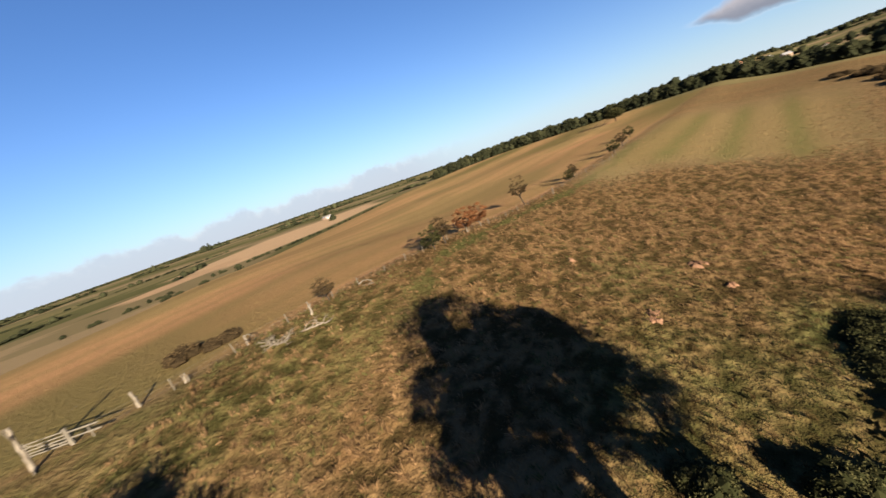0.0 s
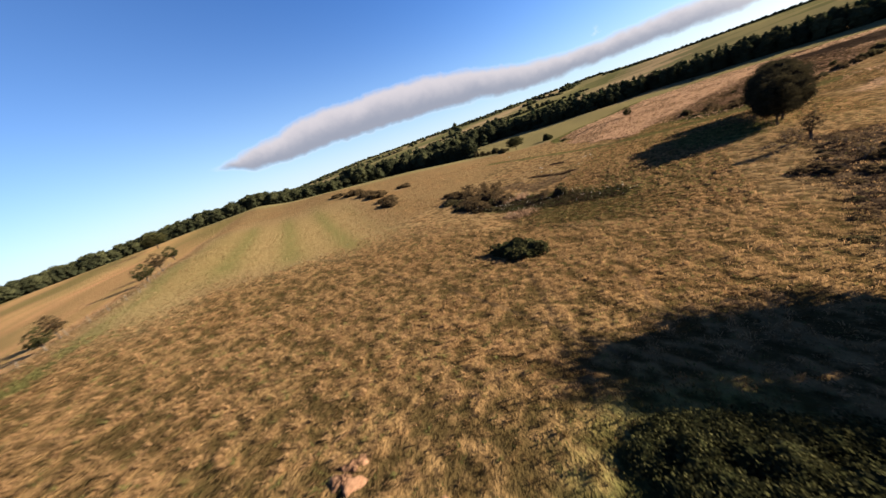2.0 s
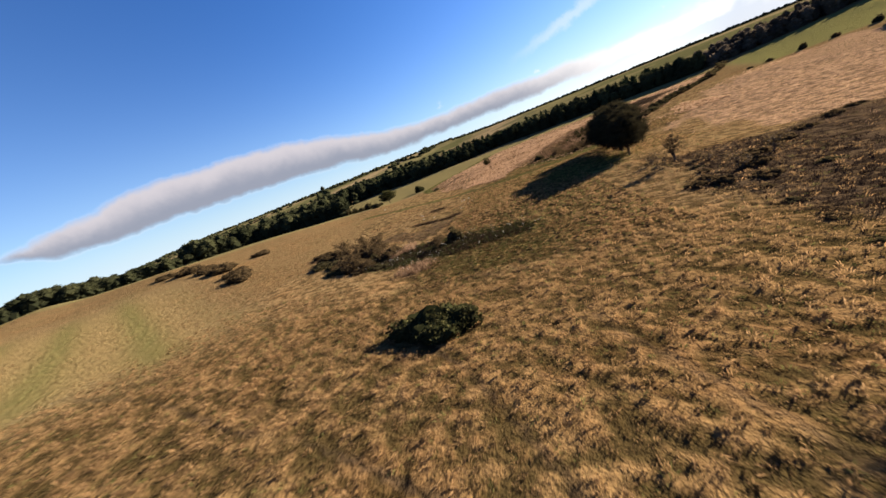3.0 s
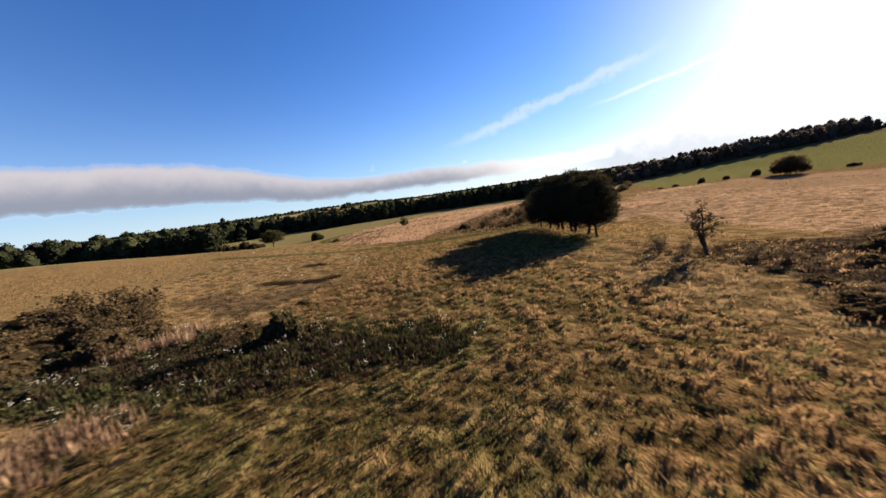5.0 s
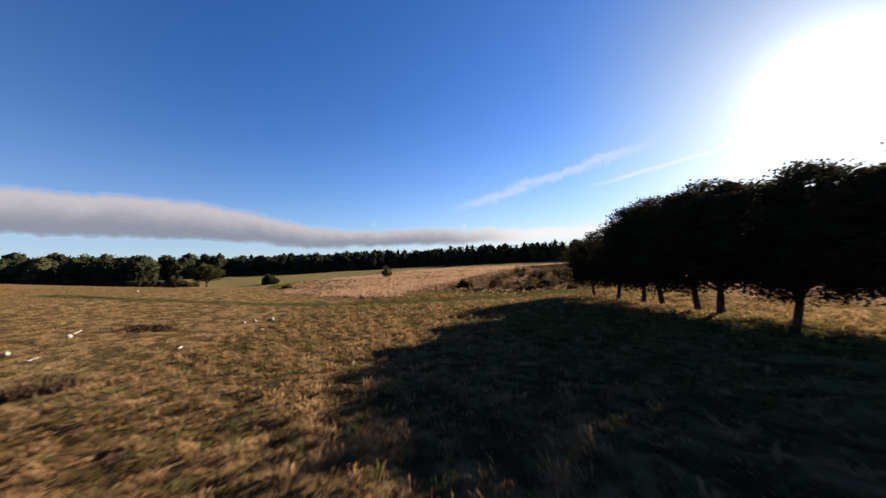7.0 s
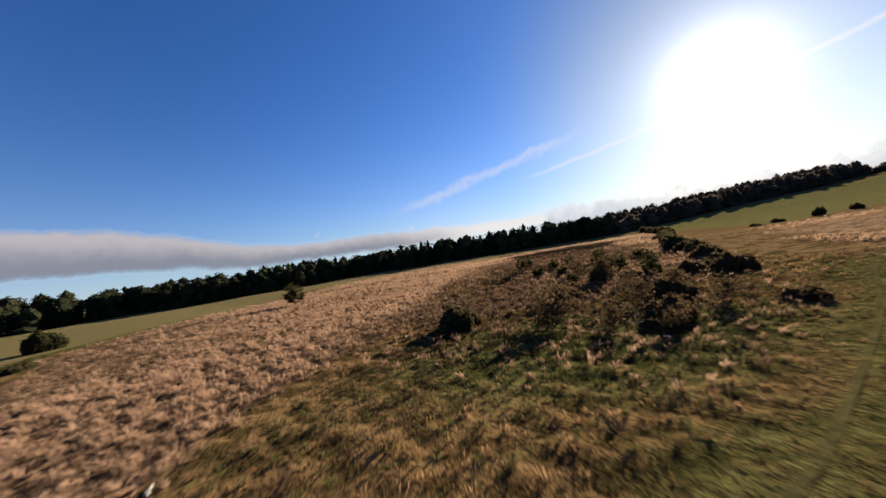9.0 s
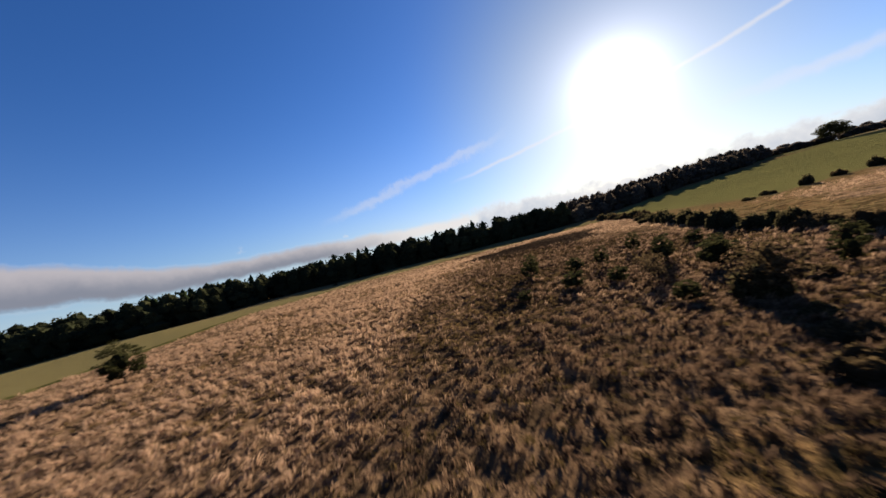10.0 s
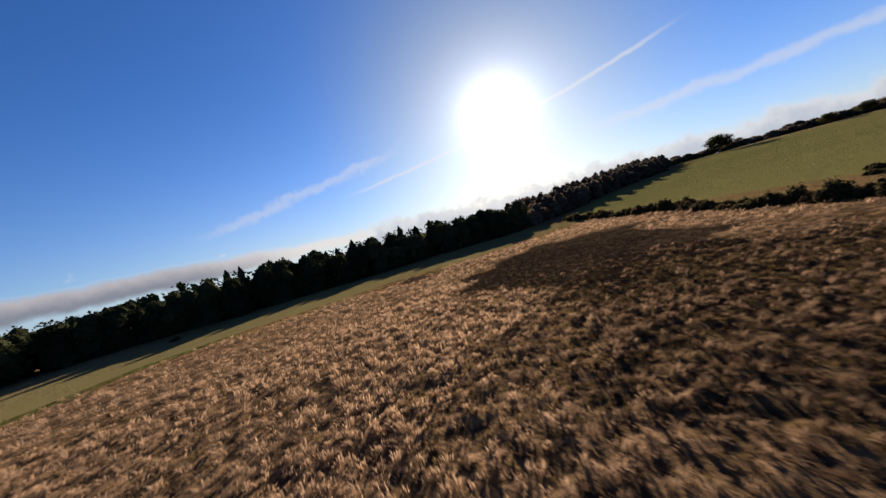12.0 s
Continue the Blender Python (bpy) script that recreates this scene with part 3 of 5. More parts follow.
# ---- makers of shapes ----
class Soup:
    """Triangles gathered for one mesh, each vertex with a tone."""

    def __init__(self):
        self.v, self.f, self.t, self.n = [], [], [], 0

    def add(self, verts, tris, tone=0.5):
        verts = np.asarray(verts, float)
        self.v.append(verts)
        self.f.append(np.asarray(tris, int) + self.n)
        self.t.append(np.full(len(verts), tone) if np.isscalar(tone) else np.asarray(tone, float))
        self.n += len(verts)

    def mesh(self, name, mats, smooth_faces=False):
        return quick_mesh(name, np.concatenate(self.v), np.concatenate(self.f), mats, np.concatenate(self.t), smooth_faces)


def unit(a):
    return a / np.maximum(np.linalg.norm(a, axis=-1, keepdims=True), 1e-9)


def tube(soup, points, radii, sides=6, tone=0.5, rng=None, knobbly=0.0):
    """A limb along a line of points, tapered, closed at both ends."""
    pts = np.asarray(points, float)
    n = len(pts)
    tang = unit(np.gradient(pts, axis=0))
    ref = np.array([0.31, 0.95, 0.05]) if abs(tang[0][2]) > 0.8 else np.array([0.0, 0.0, 1.0])
    a = unit(np.cross(tang, ref))
    b = np.cross(tang, a)
    ang = np.arange(sides) * 2 * np.pi / sides
    ring = a[:, None] * np.cos(ang)[None, :, None] + b[:, None] * np.sin(ang)[None, :, None]
    rad = np.asarray(radii, float)[:, None, None] * np.ones((n, sides, 1))
    if rng is not None:
        rad = rad * (1 + rng.normal(0, knobbly, rad.shape))
    v = (pts[:, None] + ring * rad).reshape(-1, 3)
    k = np.arange(n * sides).reshape(n, sides)
    k2 = np.roll(k, -1, 1)
    f = np.concatenate([np.stack([k[:-1], k2[:-1], k2[1:]], -1).reshape(-1, 3), np.stack([k[:-1], k2[1:], k[1:]], -1).reshape(-1, 3)])
    caps = [(k[0][0], k[0][i + 1], k[0][i]) for i in range(1, sides - 1)] + [(k[-1][0], k[-1][i], k[-1][i + 1]) for i in range(1, sides - 1)]
    soup.add(v, np.concatenate([f, np.array(caps)]), tone)


def wander(rng, start, way, length, steps, bend, lift=0.0):
    """A crooked line that starts one way and bends as it goes."""
    p, d = np.array(start, float), unit(np.array(way, float))
    out = [p.copy()]
    for _ in range(steps):
        d = unit(d + rng.normal(0, bend, 3) + np.array([0, 0, lift]))
        p = p + d * length / steps
        out.append(p.copy())
    return np.array(out)


def cards(soup, rng, centres, size, tones, flat=0.0, spread=0.35):
    """Leaf sprays: bent four-cornered blades, one at each centre."""
    n = len(centres)
    a = unit(rng.normal(0, 1, (n, 3)) * np.array([1, 1, 1 - flat]))
    b = unit(np.cross(a, rng.normal(0, 1, (n, 3))))
    s = size * rng.uniform(0.6, 1.35, (n, 1))
    w = s * rng.uniform(0.35, 0.75, (n, 1))
    fold = np.cross(a, b) * s * rng.normal(0, spread, (n, 1))
    v = np.stack([centres - a * s, centres + b * w + fold, centres + a * s * 0.9, centres - b * w + fold], 1).reshape(-1, 3)
    k = np.arange(n)[:, None] * 4
    f = np.concatenate([k + np.array([[0, 1, 2]]), k + np.array([[0, 2, 3]])])
    soup.add(v, f, np.repeat(tones, 4))


def ball_shape(level):
    bm = bmesh.new()
    bmesh.ops.create_icosphere(bm, subdivisions=level, radius=1.0)
    v = np.array([x.co[:] for x in bm.verts])
    f = np.array([[x.index for x in p.verts] for p in bm.faces])
    bm.free()
    return v, f


BALL1, BALL2 = ball_shape(1), ball_shape(2)


def lump(soup, rng, centre, radii, tone, fine=False, rough=0.28):
    """An uneven knot of foliage."""
    v, f = BALL2 if fine else BALL1
    d = v * (1 + rng.normal(0, rough, (len(v), 1)) * 0.6 + rough * 0.5 * np.sin(v @ rng.normal(0, 2.2, (3, 1)) + rng.uniform(0, 6)))
    soup.add(np.asarray(centre) + d * np.asarray(radii), f, np.clip(tone + rng.normal(0, 0.05, len(v)), 0, 1))


def blades(soup, rng, x, y, height, width, splay, tone, per, lean=(0.0, 0.0), seat=0.0):
    """Tufts of bent tapering blades on the ground, all worked out at once."""
    m = len(x)
    base = np.stack([x, y, land(x, y) + tussock(x, y)[0] * 0.8 + seat], -1)
    base = np.repeat(base, per, 0)
    hh = np.repeat(height, per) * rng.uniform(0.55, 1.15, m * per)
    ww = np.repeat(width, per) * rng.uniform(0.6, 1.2, m * per)
    ang = rng.uniform(0, 2 * np.pi, m * per)
    out = np.stack([np.cos(ang), np.sin(ang), np.zeros_like(ang)], -1)
    sp = np.repeat(splay, per) * rng.uniform(0.1, 1.0, m * per)
    root = base + out * (sp * 0.62)[:, None]
    turn = ang + np.pi / 2 + rng.normal(0, 0.9, m * per)
    side = np.stack([np.cos(turn), np.sin(turn), np.zeros_like(ang)], -1) * ww[:, None] * 0.5
    tilt = np.zeros((m * per, 3))
    tilt[:, :2] = np.repeat(np.broadcast_to(np.asarray(lean, float), (m, 2)), per, 0) * hh[:, None] * rng.uniform(0.5, 1.3, (m * per, 1))
    mid = root + out * (sp * 0.18)[:, None] + tilt * 0.35
    mid[:, 2] += hh * 0.55
    tip = root + out * (sp * 0.5)[:, None] + tilt
    tip[:, 2] += hh * rng.uniform(0.6, 1.05, m * per)
    root[:, 2] -= 0.06
    v = np.stack([root, mid + side, mid - side, tip], 1).reshape(-1, 3)
    k = np.arange(m * per)[:, None] * 4
    f = np.concatenate([k + np.array([[0, 1, 2]]), k + np.array([[2, 1, 3]])])
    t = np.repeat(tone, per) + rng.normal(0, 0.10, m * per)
    # shade among the blades painted in: tone runs dark at root, light at tip
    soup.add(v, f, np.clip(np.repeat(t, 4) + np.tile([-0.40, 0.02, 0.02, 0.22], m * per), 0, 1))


def part(name, mesh, parent, label=""):
    ob = new(name, mesh)
    ob.parent = parent
    return tagged(ob, label) if label else ob


def stand(name, x, y, label, category, group="", sink=0.0, turn=0.0):
    ob = new(name)
    ob.empty_display_size = 0.3
    ob.matrix_basis = pose(x, y, float(land(x, y)) - sink, 0, 0, turn)
    return tagged(ob, label, category, group)


# ---- trees and bushes ----
def tree_meshes(seed, height, spread, bole, girth, limbs, sprays, leaf, mat, low=0.35, dense=1.0, lean=0.0, bark=None, core=0.0):
    """A trunk with its limbs, and a domed crown of sprays that gather round the twigs. core: how much of the crown's
    heart is filled with dark lumps that block light.
    """
    rng = np.random.default_rng(seed)
    wood, crown = Soup(), Soup()
    top = height * bole
    trunk = wander(rng, (0, 0, -0.3), (lean, rng.normal(0, 0.05), 1), top + 0.3, 5, 0.06, 0.05)
    rad = np.linspace(girth * 1.2, girth * 0.75, 6)
    rad[0] *= 1.4
    tube(wood, trunk, rad, 9, 0.5, rng, 0.05)
    mid = np.array([trunk[-1][0], trunk[-1][1], height * (low + 1) / 2])
    dome = np.array([spread, spread, height * (1 - low) / 2])

    def inside(p, f=0.9):
        d = (p - mid) / dome
        n = np.linalg.norm(d)
        return mid + d * dome * (f / n) if n > f else p

    knots = []
    for k in range(limbs):
        a = k * 2.4 + rng.uniform(-0.4, 0.4)
        up = rng.uniform(0.3, 1.6)
        start = trunk[-1] - (trunk[-1] - trunk[-3]) * rng.uniform(0, 0.8)
        line = wander(rng, start, (math.cos(a), math.sin(a), up), 0.85 * math.hypot(spread, (height - top) * 0.5), 6, 0.17, 0.05)
        line = np.array([line[0]] + [inside(p) for p in line[1:]])
        tube(wood, line, np.linspace(girth * 0.55, girth * 0.12, 7), 6, 0.5, rng, 0.05)
        for j in range(4):
            b = a + rng.normal(0, 0.9)
            twig = wander(rng, line[2 + j], (math.cos(b), math.sin(b), rng.uniform(-0.1, 1.0)), spread * rng.uniform(0.28, 0.5), 4, 0.22, 0.02)
            twig = np.array([twig[0]] + [inside(p) for p in twig[1:]])
            tube(wood, twig, np.linspace(girth * 0.2, girth * 0.04, 5), 5)
            knots += [twig[-1], twig[-2]]
        knots.append(line[-1])
    knots = np.array(knots)
    shell = unit(rng.normal(0, 1, (sprays, 3)))
    shell[:, 2] = np.where(shell[:, 2] < -0.82, -shell[:, 2], shell[:, 2])
    lobes = 1 + 0.13 * np.sin(shell @ rng.normal(0, 3.2, 3) + rng.uniform(0, 6)) + 0.08 * np.sin(shell @ rng.normal(0, 6, 3))
    shell = mid + shell * dome * np.minimum(lobes * rng.uniform(0.62, 0.98, sprays) ** 0.7, 1.0)[:, None]
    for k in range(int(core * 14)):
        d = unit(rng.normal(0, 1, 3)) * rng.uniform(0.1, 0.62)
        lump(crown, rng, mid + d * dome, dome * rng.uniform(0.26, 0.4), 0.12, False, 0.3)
    for c in np.concatenate([knots, shell]):
        n = max(6, int(rng.uniform(26, 44) * dense))
        size = spread * rng.uniform(0.06, 0.115)
        pts = c + np.clip(rng.normal(0, 1, (n, 3)), -1.5, 1.5) * size * np.array([1.3, 1.3, 0.6])
        # light from above put into the tone: sprays paler towards the crown's top
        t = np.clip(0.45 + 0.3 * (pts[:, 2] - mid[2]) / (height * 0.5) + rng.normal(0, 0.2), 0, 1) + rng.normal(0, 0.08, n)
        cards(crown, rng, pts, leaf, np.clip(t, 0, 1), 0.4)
    return wood.mesh("trunk", bark or BARK, True), crown.mesh("crown", mat)


def tree(name, x, y, meshes, label, category="tree", group="", turn=0.0, scale=1.0, sink=0.1):
    ob = stand(name, x, y, label, category, group, sink, turn)
    ob.matrix_basis = ob.matrix_basis @ Matrix.Scale(scale, 4)
    part("trunk", meshes[0], ob)
    part("crown", meshes[1], ob)
    return ob


def bare_meshes(seed, height, spread, girth, stems, mat, leaf_mat=None, leaves=0):
    """A crooked thorn of many stems and fine twigs, nearly bare."""
    rng = np.random.default_rng(seed)
    wood, crown = Soup(), Soup()
    ends = []
    for k in range(stems):
        a = k * 2.4 + rng.uniform(-0.5, 0.5)
        line = wander(rng, (0, 0, -0.2), (0.35 * math.cos(a), 0.35 * math.sin(a), 1), height * rng.uniform(0.6, 0.85), 7, 0.16, 0.03)
        tube(wood, line, np.linspace(girth, girth * 0.2, 8), 6, 0.5, rng, 0.08)
        for j in range(3, 8):
            for _ in range(3):
                b = rng.uniform(0, 6.28)
                limb = wander(rng, line[j], (math.cos(b), math.sin(b), rng.uniform(0.1, 1.0)), spread * rng.uniform(0.4, 0.8), 4, 0.25, 0.03)
                tube(wood, limb, np.linspace(girth * 0.28, girth * 0.06, 5), 4)
                for i in (2, 3, 4, 4):
                    c = rng.uniform(0, 6.28)
                    twig = wander(rng, limb[i], (math.cos(c), math.sin(c), rng.uniform(-0.1, 0.9)), spread * rng.uniform(0.18, 0.4), 2, 0.3)
                    tube(wood, twig, np.linspace(girth * 0.1, girth * 0.03, 3), 3)
                    ends += [twig[-1], twig[1]]
    ends = np.array(ends)
    meshes = [wood.mesh("trunk", mat, True)]
    if leaves:
        pts = ends[rng.integers(0, len(ends), leaves)] + rng.normal(0, spread * 0.07, (leaves, 3))
        cards(crown, rng, pts, 0.13, np.clip(rng.normal(0.5, 0.22, leaves), 0, 1))
        meshes.append(crown.mesh("crown", leaf_mat))
    return meshes


def thorn(name, x, y, meshes, label, category="tree", group="", turn=0.0, scale=1.0):
    ob = stand(name, x, y, label, category, group, 0.05, turn)
    ob.matrix_basis = ob.matrix_basis @ Matrix.Scale(scale, 4)
    part("trunk", meshes[0], ob)
    if len(meshes) > 1:
        part("crown", meshes[1], ob)
    return ob


def bush_mesh(seed, rx, ry, height, mat, leaf=0.16, count=900, humps=7, name="foliage"):
    """A low bush: uneven humps under a coat of short sprays."""
    rng = np.random.default_rng(seed)
    s = Soup()
    spots = []
    for k in range(humps):
        a, d = k * 2.4, math.sqrt((k + 0.3) / humps) * 0.72
        c = np.array([math.cos(a) * d * rx, math.sin(a) * d * ry, 0.0])
        hh = height * (1 - 0.55 * d * d) * rng.uniform(0.75, 1.1)
        rr = np.array([rx, ry, 0]) * rng.uniform(0.34, 0.48) + np.array([0, 0, hh * 0.62])
        c[2] = hh * 0.36
        # inner humps toned dark, the bush's inside shade painted on
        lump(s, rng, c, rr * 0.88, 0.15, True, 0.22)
        spots.append((c, rr))
    for c, rr in spots:
        n = count // humps
        d = unit(rng.normal(0, 1, (n, 3)))
        d[:, 2] = np.abs(d[:, 2]) * 1.1 - 0.15
        clump = 1 + 0.16 * np.sin(d @ rng.normal(0, 4, 3) + rng.uniform(0, 6))
        pts = c + d * rr * (clump * rng.uniform(0.86, 1.1, n))[:, None]
        # sprays that point up are toned lighter, as if lit from above
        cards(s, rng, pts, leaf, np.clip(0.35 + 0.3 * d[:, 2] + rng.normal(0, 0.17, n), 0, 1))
    return s.mesh(name, mat)


def bush(name, x, y, mesh, label, category="bush", group="", turn=0.0, scale=1.0, flat=1.0):
    """A bush rests on the slope of the ground."""
    dx = float(land(x + 1.5, y) - land(x - 1.5, y)) / 3
    dy = float(land(x, y + 1.5) - land(x, y - 1.5)) / 3
    ob = new(name, mesh)
    slope = Vector((-dx, -dy, 1)).normalized().to_track_quat("Z", "Y").to_matrix().to_4x4()
    ob.matrix_basis = Matrix.Translation((x, y, float(land(x, y)) - 0.12)) @ slope @ pose(0, 0, 0, 0, 0, turn) @ Matrix.Diagonal((scale, scale, scale * flat, 1))
    return tagged(ob, label, category, group)

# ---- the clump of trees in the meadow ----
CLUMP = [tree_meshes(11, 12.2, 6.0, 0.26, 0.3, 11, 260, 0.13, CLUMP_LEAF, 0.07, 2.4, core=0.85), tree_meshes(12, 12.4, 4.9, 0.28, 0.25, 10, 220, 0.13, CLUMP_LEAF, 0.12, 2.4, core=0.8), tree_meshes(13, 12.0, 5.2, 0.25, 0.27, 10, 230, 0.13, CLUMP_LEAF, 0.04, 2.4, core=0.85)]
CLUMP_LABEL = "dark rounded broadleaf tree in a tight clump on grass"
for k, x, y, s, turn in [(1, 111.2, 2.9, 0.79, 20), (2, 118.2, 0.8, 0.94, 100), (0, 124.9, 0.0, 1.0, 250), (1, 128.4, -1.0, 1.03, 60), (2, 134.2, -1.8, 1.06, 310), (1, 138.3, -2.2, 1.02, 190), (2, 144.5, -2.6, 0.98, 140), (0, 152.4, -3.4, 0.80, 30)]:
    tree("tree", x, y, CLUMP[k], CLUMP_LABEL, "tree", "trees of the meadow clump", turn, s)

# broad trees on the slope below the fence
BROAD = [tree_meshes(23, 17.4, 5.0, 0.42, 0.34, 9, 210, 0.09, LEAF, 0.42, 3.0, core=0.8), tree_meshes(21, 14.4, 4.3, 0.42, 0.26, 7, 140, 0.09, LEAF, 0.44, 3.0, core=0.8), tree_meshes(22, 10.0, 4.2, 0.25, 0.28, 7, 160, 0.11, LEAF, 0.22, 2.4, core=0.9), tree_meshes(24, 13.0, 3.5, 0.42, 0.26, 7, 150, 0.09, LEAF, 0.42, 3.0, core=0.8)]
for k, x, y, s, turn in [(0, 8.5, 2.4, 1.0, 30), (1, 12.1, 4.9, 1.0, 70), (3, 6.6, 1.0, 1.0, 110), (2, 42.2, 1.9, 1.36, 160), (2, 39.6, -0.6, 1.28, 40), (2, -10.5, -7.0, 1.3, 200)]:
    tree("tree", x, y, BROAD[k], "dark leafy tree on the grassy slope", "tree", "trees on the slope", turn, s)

# ---- along the fence ----
FALL = [tree_meshes(31, 4.8, 1.8, 0.3, 0.13, 6, 34, 0.10, AUTUMN, 0.24, 1.2, bark=BARK), tree_meshes(32, 4.2, 1.9, 0.25, 0.12, 6, 36, 0.10, LEAF, 0.2, 1.2, bark=BARK), tree_meshes(33, 5.4, 1.7, 0.36, 0.12, 5, 26, 0.11, AUTUMN, 0.34, 0.7, lean=-0.15, bark=BARK), tree_meshes(34, 4.6, 2.0, 0.26, 0.13, 7, 44, 0.10, RUSSET, 0.22, 1.3, bark=DEAD)]
for x, y, k, s, turn, label in [
    (-9.9, 43.3, 1, 0.8, 0, "small hawthorn with russet leaves and pale stems by the fence"),
    (-8.8, 45.9, 0, 0.88, 80, "small hawthorn with russet leaves and pale stems by the fence"),
    (-6.1, 50.7, 3, 0.85, 200, "small hawthorn with russet leaves and pale stems by the fence"),
    (-4.1, 54.0, 3, 0.85, 130, "small hawthorn with russet leaves and pale stems by the fence"),
    (4.0, 68.6, 2, 1.1, 20, "lone slender hawthorn with thin russet leaves"),
    (15.6, 82.5, 1, 0.7, 300, "low wind-bent hawthorn by the fence"),
    (17.4, 86.5, 0, 0.75, 45, "low wind-bent hawthorn by the fence"),
    (33.0, 106.0, 1, 0.9, 10, "low wind-bent hawthorn by the fence"),
    (39.0, 116.0, 0, 0.95, 100, "low wind-bent hawthorn by the fence"),
    (50.0, 140.0, 1, 1.0, 220, "low wind-bent hawthorn by the fence"),
    (-19.7, 31.9, 0, 0.62, 150, "stunted thorn tree beside fallen dead wood"),
]:
    tree("hawthorn", x, y, FALL[k], label, "tree", "hawthorns along the fence", turn, s)


def dead_wood(name, x, y, lines, label, sides=7, knob=0.12, seed=1, mat=None, category="dead wood", size=0.64):
    """Bleached timber: crooked limbs, each a row of points from the middle of the thing and two radii."""
    rng = np.random.default_rng(seed)
    s = Soup()
    for pts, r0, r1 in lines:
        pts = np.array(pts, float)
        fine_pts = np.concatenate([np.linspace(a, b, 3, endpoint=False) for a, b in zip(pts, pts[1:])] + [pts[-1:]])
        fine_pts[1:-1] += rng.normal(0, r0 * 0.25, fine_pts[1:-1].shape)
        tube(s, fine_pts, np.linspace(r0, r1, len(fine_pts)), sides, 0.5, rng, knob)
    ob = new(name, s.mesh(name, mat or DEAD, True))
    ob.matrix_basis = pose(x, y, float(land(x, y))) @ Matrix.Scale(size, 4)
    return tagged(ob, label, category, "bleached dead wood")


def fallen(seed, length, r, branches, spread):
    """A fallen limb with its broken branches in the air."""
    rng = np.random.default_rng(seed)
    trunk = wander(rng, (-length / 2, 0, r), (1, rng.normal(0, 0.2), 0.05), length, 5, 0.12)
    trunk[:, 2] = np.maximum(trunk[:, 2] * 0.6, r * 0.8)
    lines = [(trunk, r, r * 0.45)]
    for k in range(branches):
        s = trunk[1 + k % 5]
        b = rng.uniform(0, 6.28)
        limb = wander(rng, s, (math.cos(b), math.sin(b), rng.uniform(0.1, 0.9)), spread * rng.uniform(0.5, 1.0), 4, 0.3, -0.02)
        limb[:, 2] = np.maximum(limb[:, 2], 0.05)
        lines.append((limb, r * 0.45, r * 0.1))
        for i in (2, 3):
            c = b + rng.normal(0, 1)
            twig = wander(rng, limb[i], (math.cos(c), math.sin(c), rng.uniform(0, 0.6)), spread * 0.4, 2, 0.3)
            lines.append((twig, r * 0.18, r * 0.06))
    return lines


dead_wood("dead_tree", -32.8, 14.4, [(((0, 0, -0.3), (-0.1, 0, 1.5), (-0.4, 0.1, 3.2), (-0.3, 0.2, 5.0)), 0.26, 0.14), (((-0.3, 0.1, 2.6), (-1.2, 0.5, 3.6), (-1.8, 0.6, 4.8)), 0.11, 0.05), (((-0.35, 0.1, 3.6), (0.4, -0.4, 4.5), (0.7, -0.8, 5.6)), 0.10, 0.04), (((0, 0, 0.3), (0.6, -0.4, 0.15), (1.5, -0.9, 0.1)), 0.14, 0.06)], "tall bleached dead tree trunk with broken limbs", seed=3)
dead_wood("tree_stump", -30.1, 19.3, [(((0, 0, -0.2), (-0.15, 0.05, 0.9), (-0.55, 0.2, 1.7), (-0.9, 0.3, 2.0)), 0.24, 0.10), (((-0.5, 0.2, 1.6), (-0.4, 0.2, 2.1)), 0.08, 0.05)], "leaning bleached stump with a broken top in grass", seed=4)
dead_wood("tree_stump", -27.8, 21.4, [(((0, 0, -0.2), (0.05, 0, 0.7), (0.2, 0.1, 1.3)), 0.2, 0.06), (((-0.25, 0.1, -0.1), (-0.35, 0.1, 0.8), (-0.45, 0.2, 1.2)), 0.14, 0.04), (((0.3, 0.1, -0.1), (0.45, 0, 0.6), (0.65, 0, 1.0)), 0.12, 0.04)], "splintered pale stump with three jagged shards", seed=5)
dead_wood("tree_stump", -25.2, 25.7, [(((0, 0, -0.2), (0, 0.05, 0.8), (0.1, 0, 1.6)), 0.26, 0.14), (((0.1, 0, 1.4), (0.9, -0.1, 1.7), (2.0, -0.3, 1.2)), 0.12, 0.04)], "snapped pale trunk with a limb hanging over", seed=6)
dead_wood("fallen_tree", -21.4, 24.8, fallen(41, 5.4, 0.17, 18, 2.2), "fallen dead tree with a tangle of bare pale branches", seed=7)
dead_wood("fallen_tree", -18.6, 26.1, fallen(42, 5.2, 0.2, 9, 2.0), "fallen bleached tree with forked limbs", seed=8)
dead_wood("tree_stump", -20.3, 29.1, [(((0, 0, -0.2), (0.1, 0, 1.0), (-0.1, 0.1, 2.2)), 0.24, 0.1), (((0, 0, 1.2), (0.5, 0.2, 1.9)), 0.09, 0.04)], "upright broken dead trunk by the fence", seed=9)
dead_wood("fallen_branch", -16.6, 34.9, [(((-1.4, 0, 0.1), (-0.5, 0.1, 0.5), (0.4, 0, 0.55), (1.3, -0.2, 0.15)), 0.13, 0.06)], "arched pale fallen branch in grass", seed=10)
dead_wood("fallen_branch", -16.0, 34.1, fallen(43, 2.2, 0.1, 4, 0.9), "arched pale fallen branch in grass", seed=11)

FENCE = [(-31, 16.8), (-25.5, 24.6), (-19.5, 32.2), (-15.2, 37.4), (-11.4, 43.2), (-5.8, 50.6), (0, 58.4), (4.4, 67), (10.5, 74.8), (18, 86), (29, 97), (46, 129)]


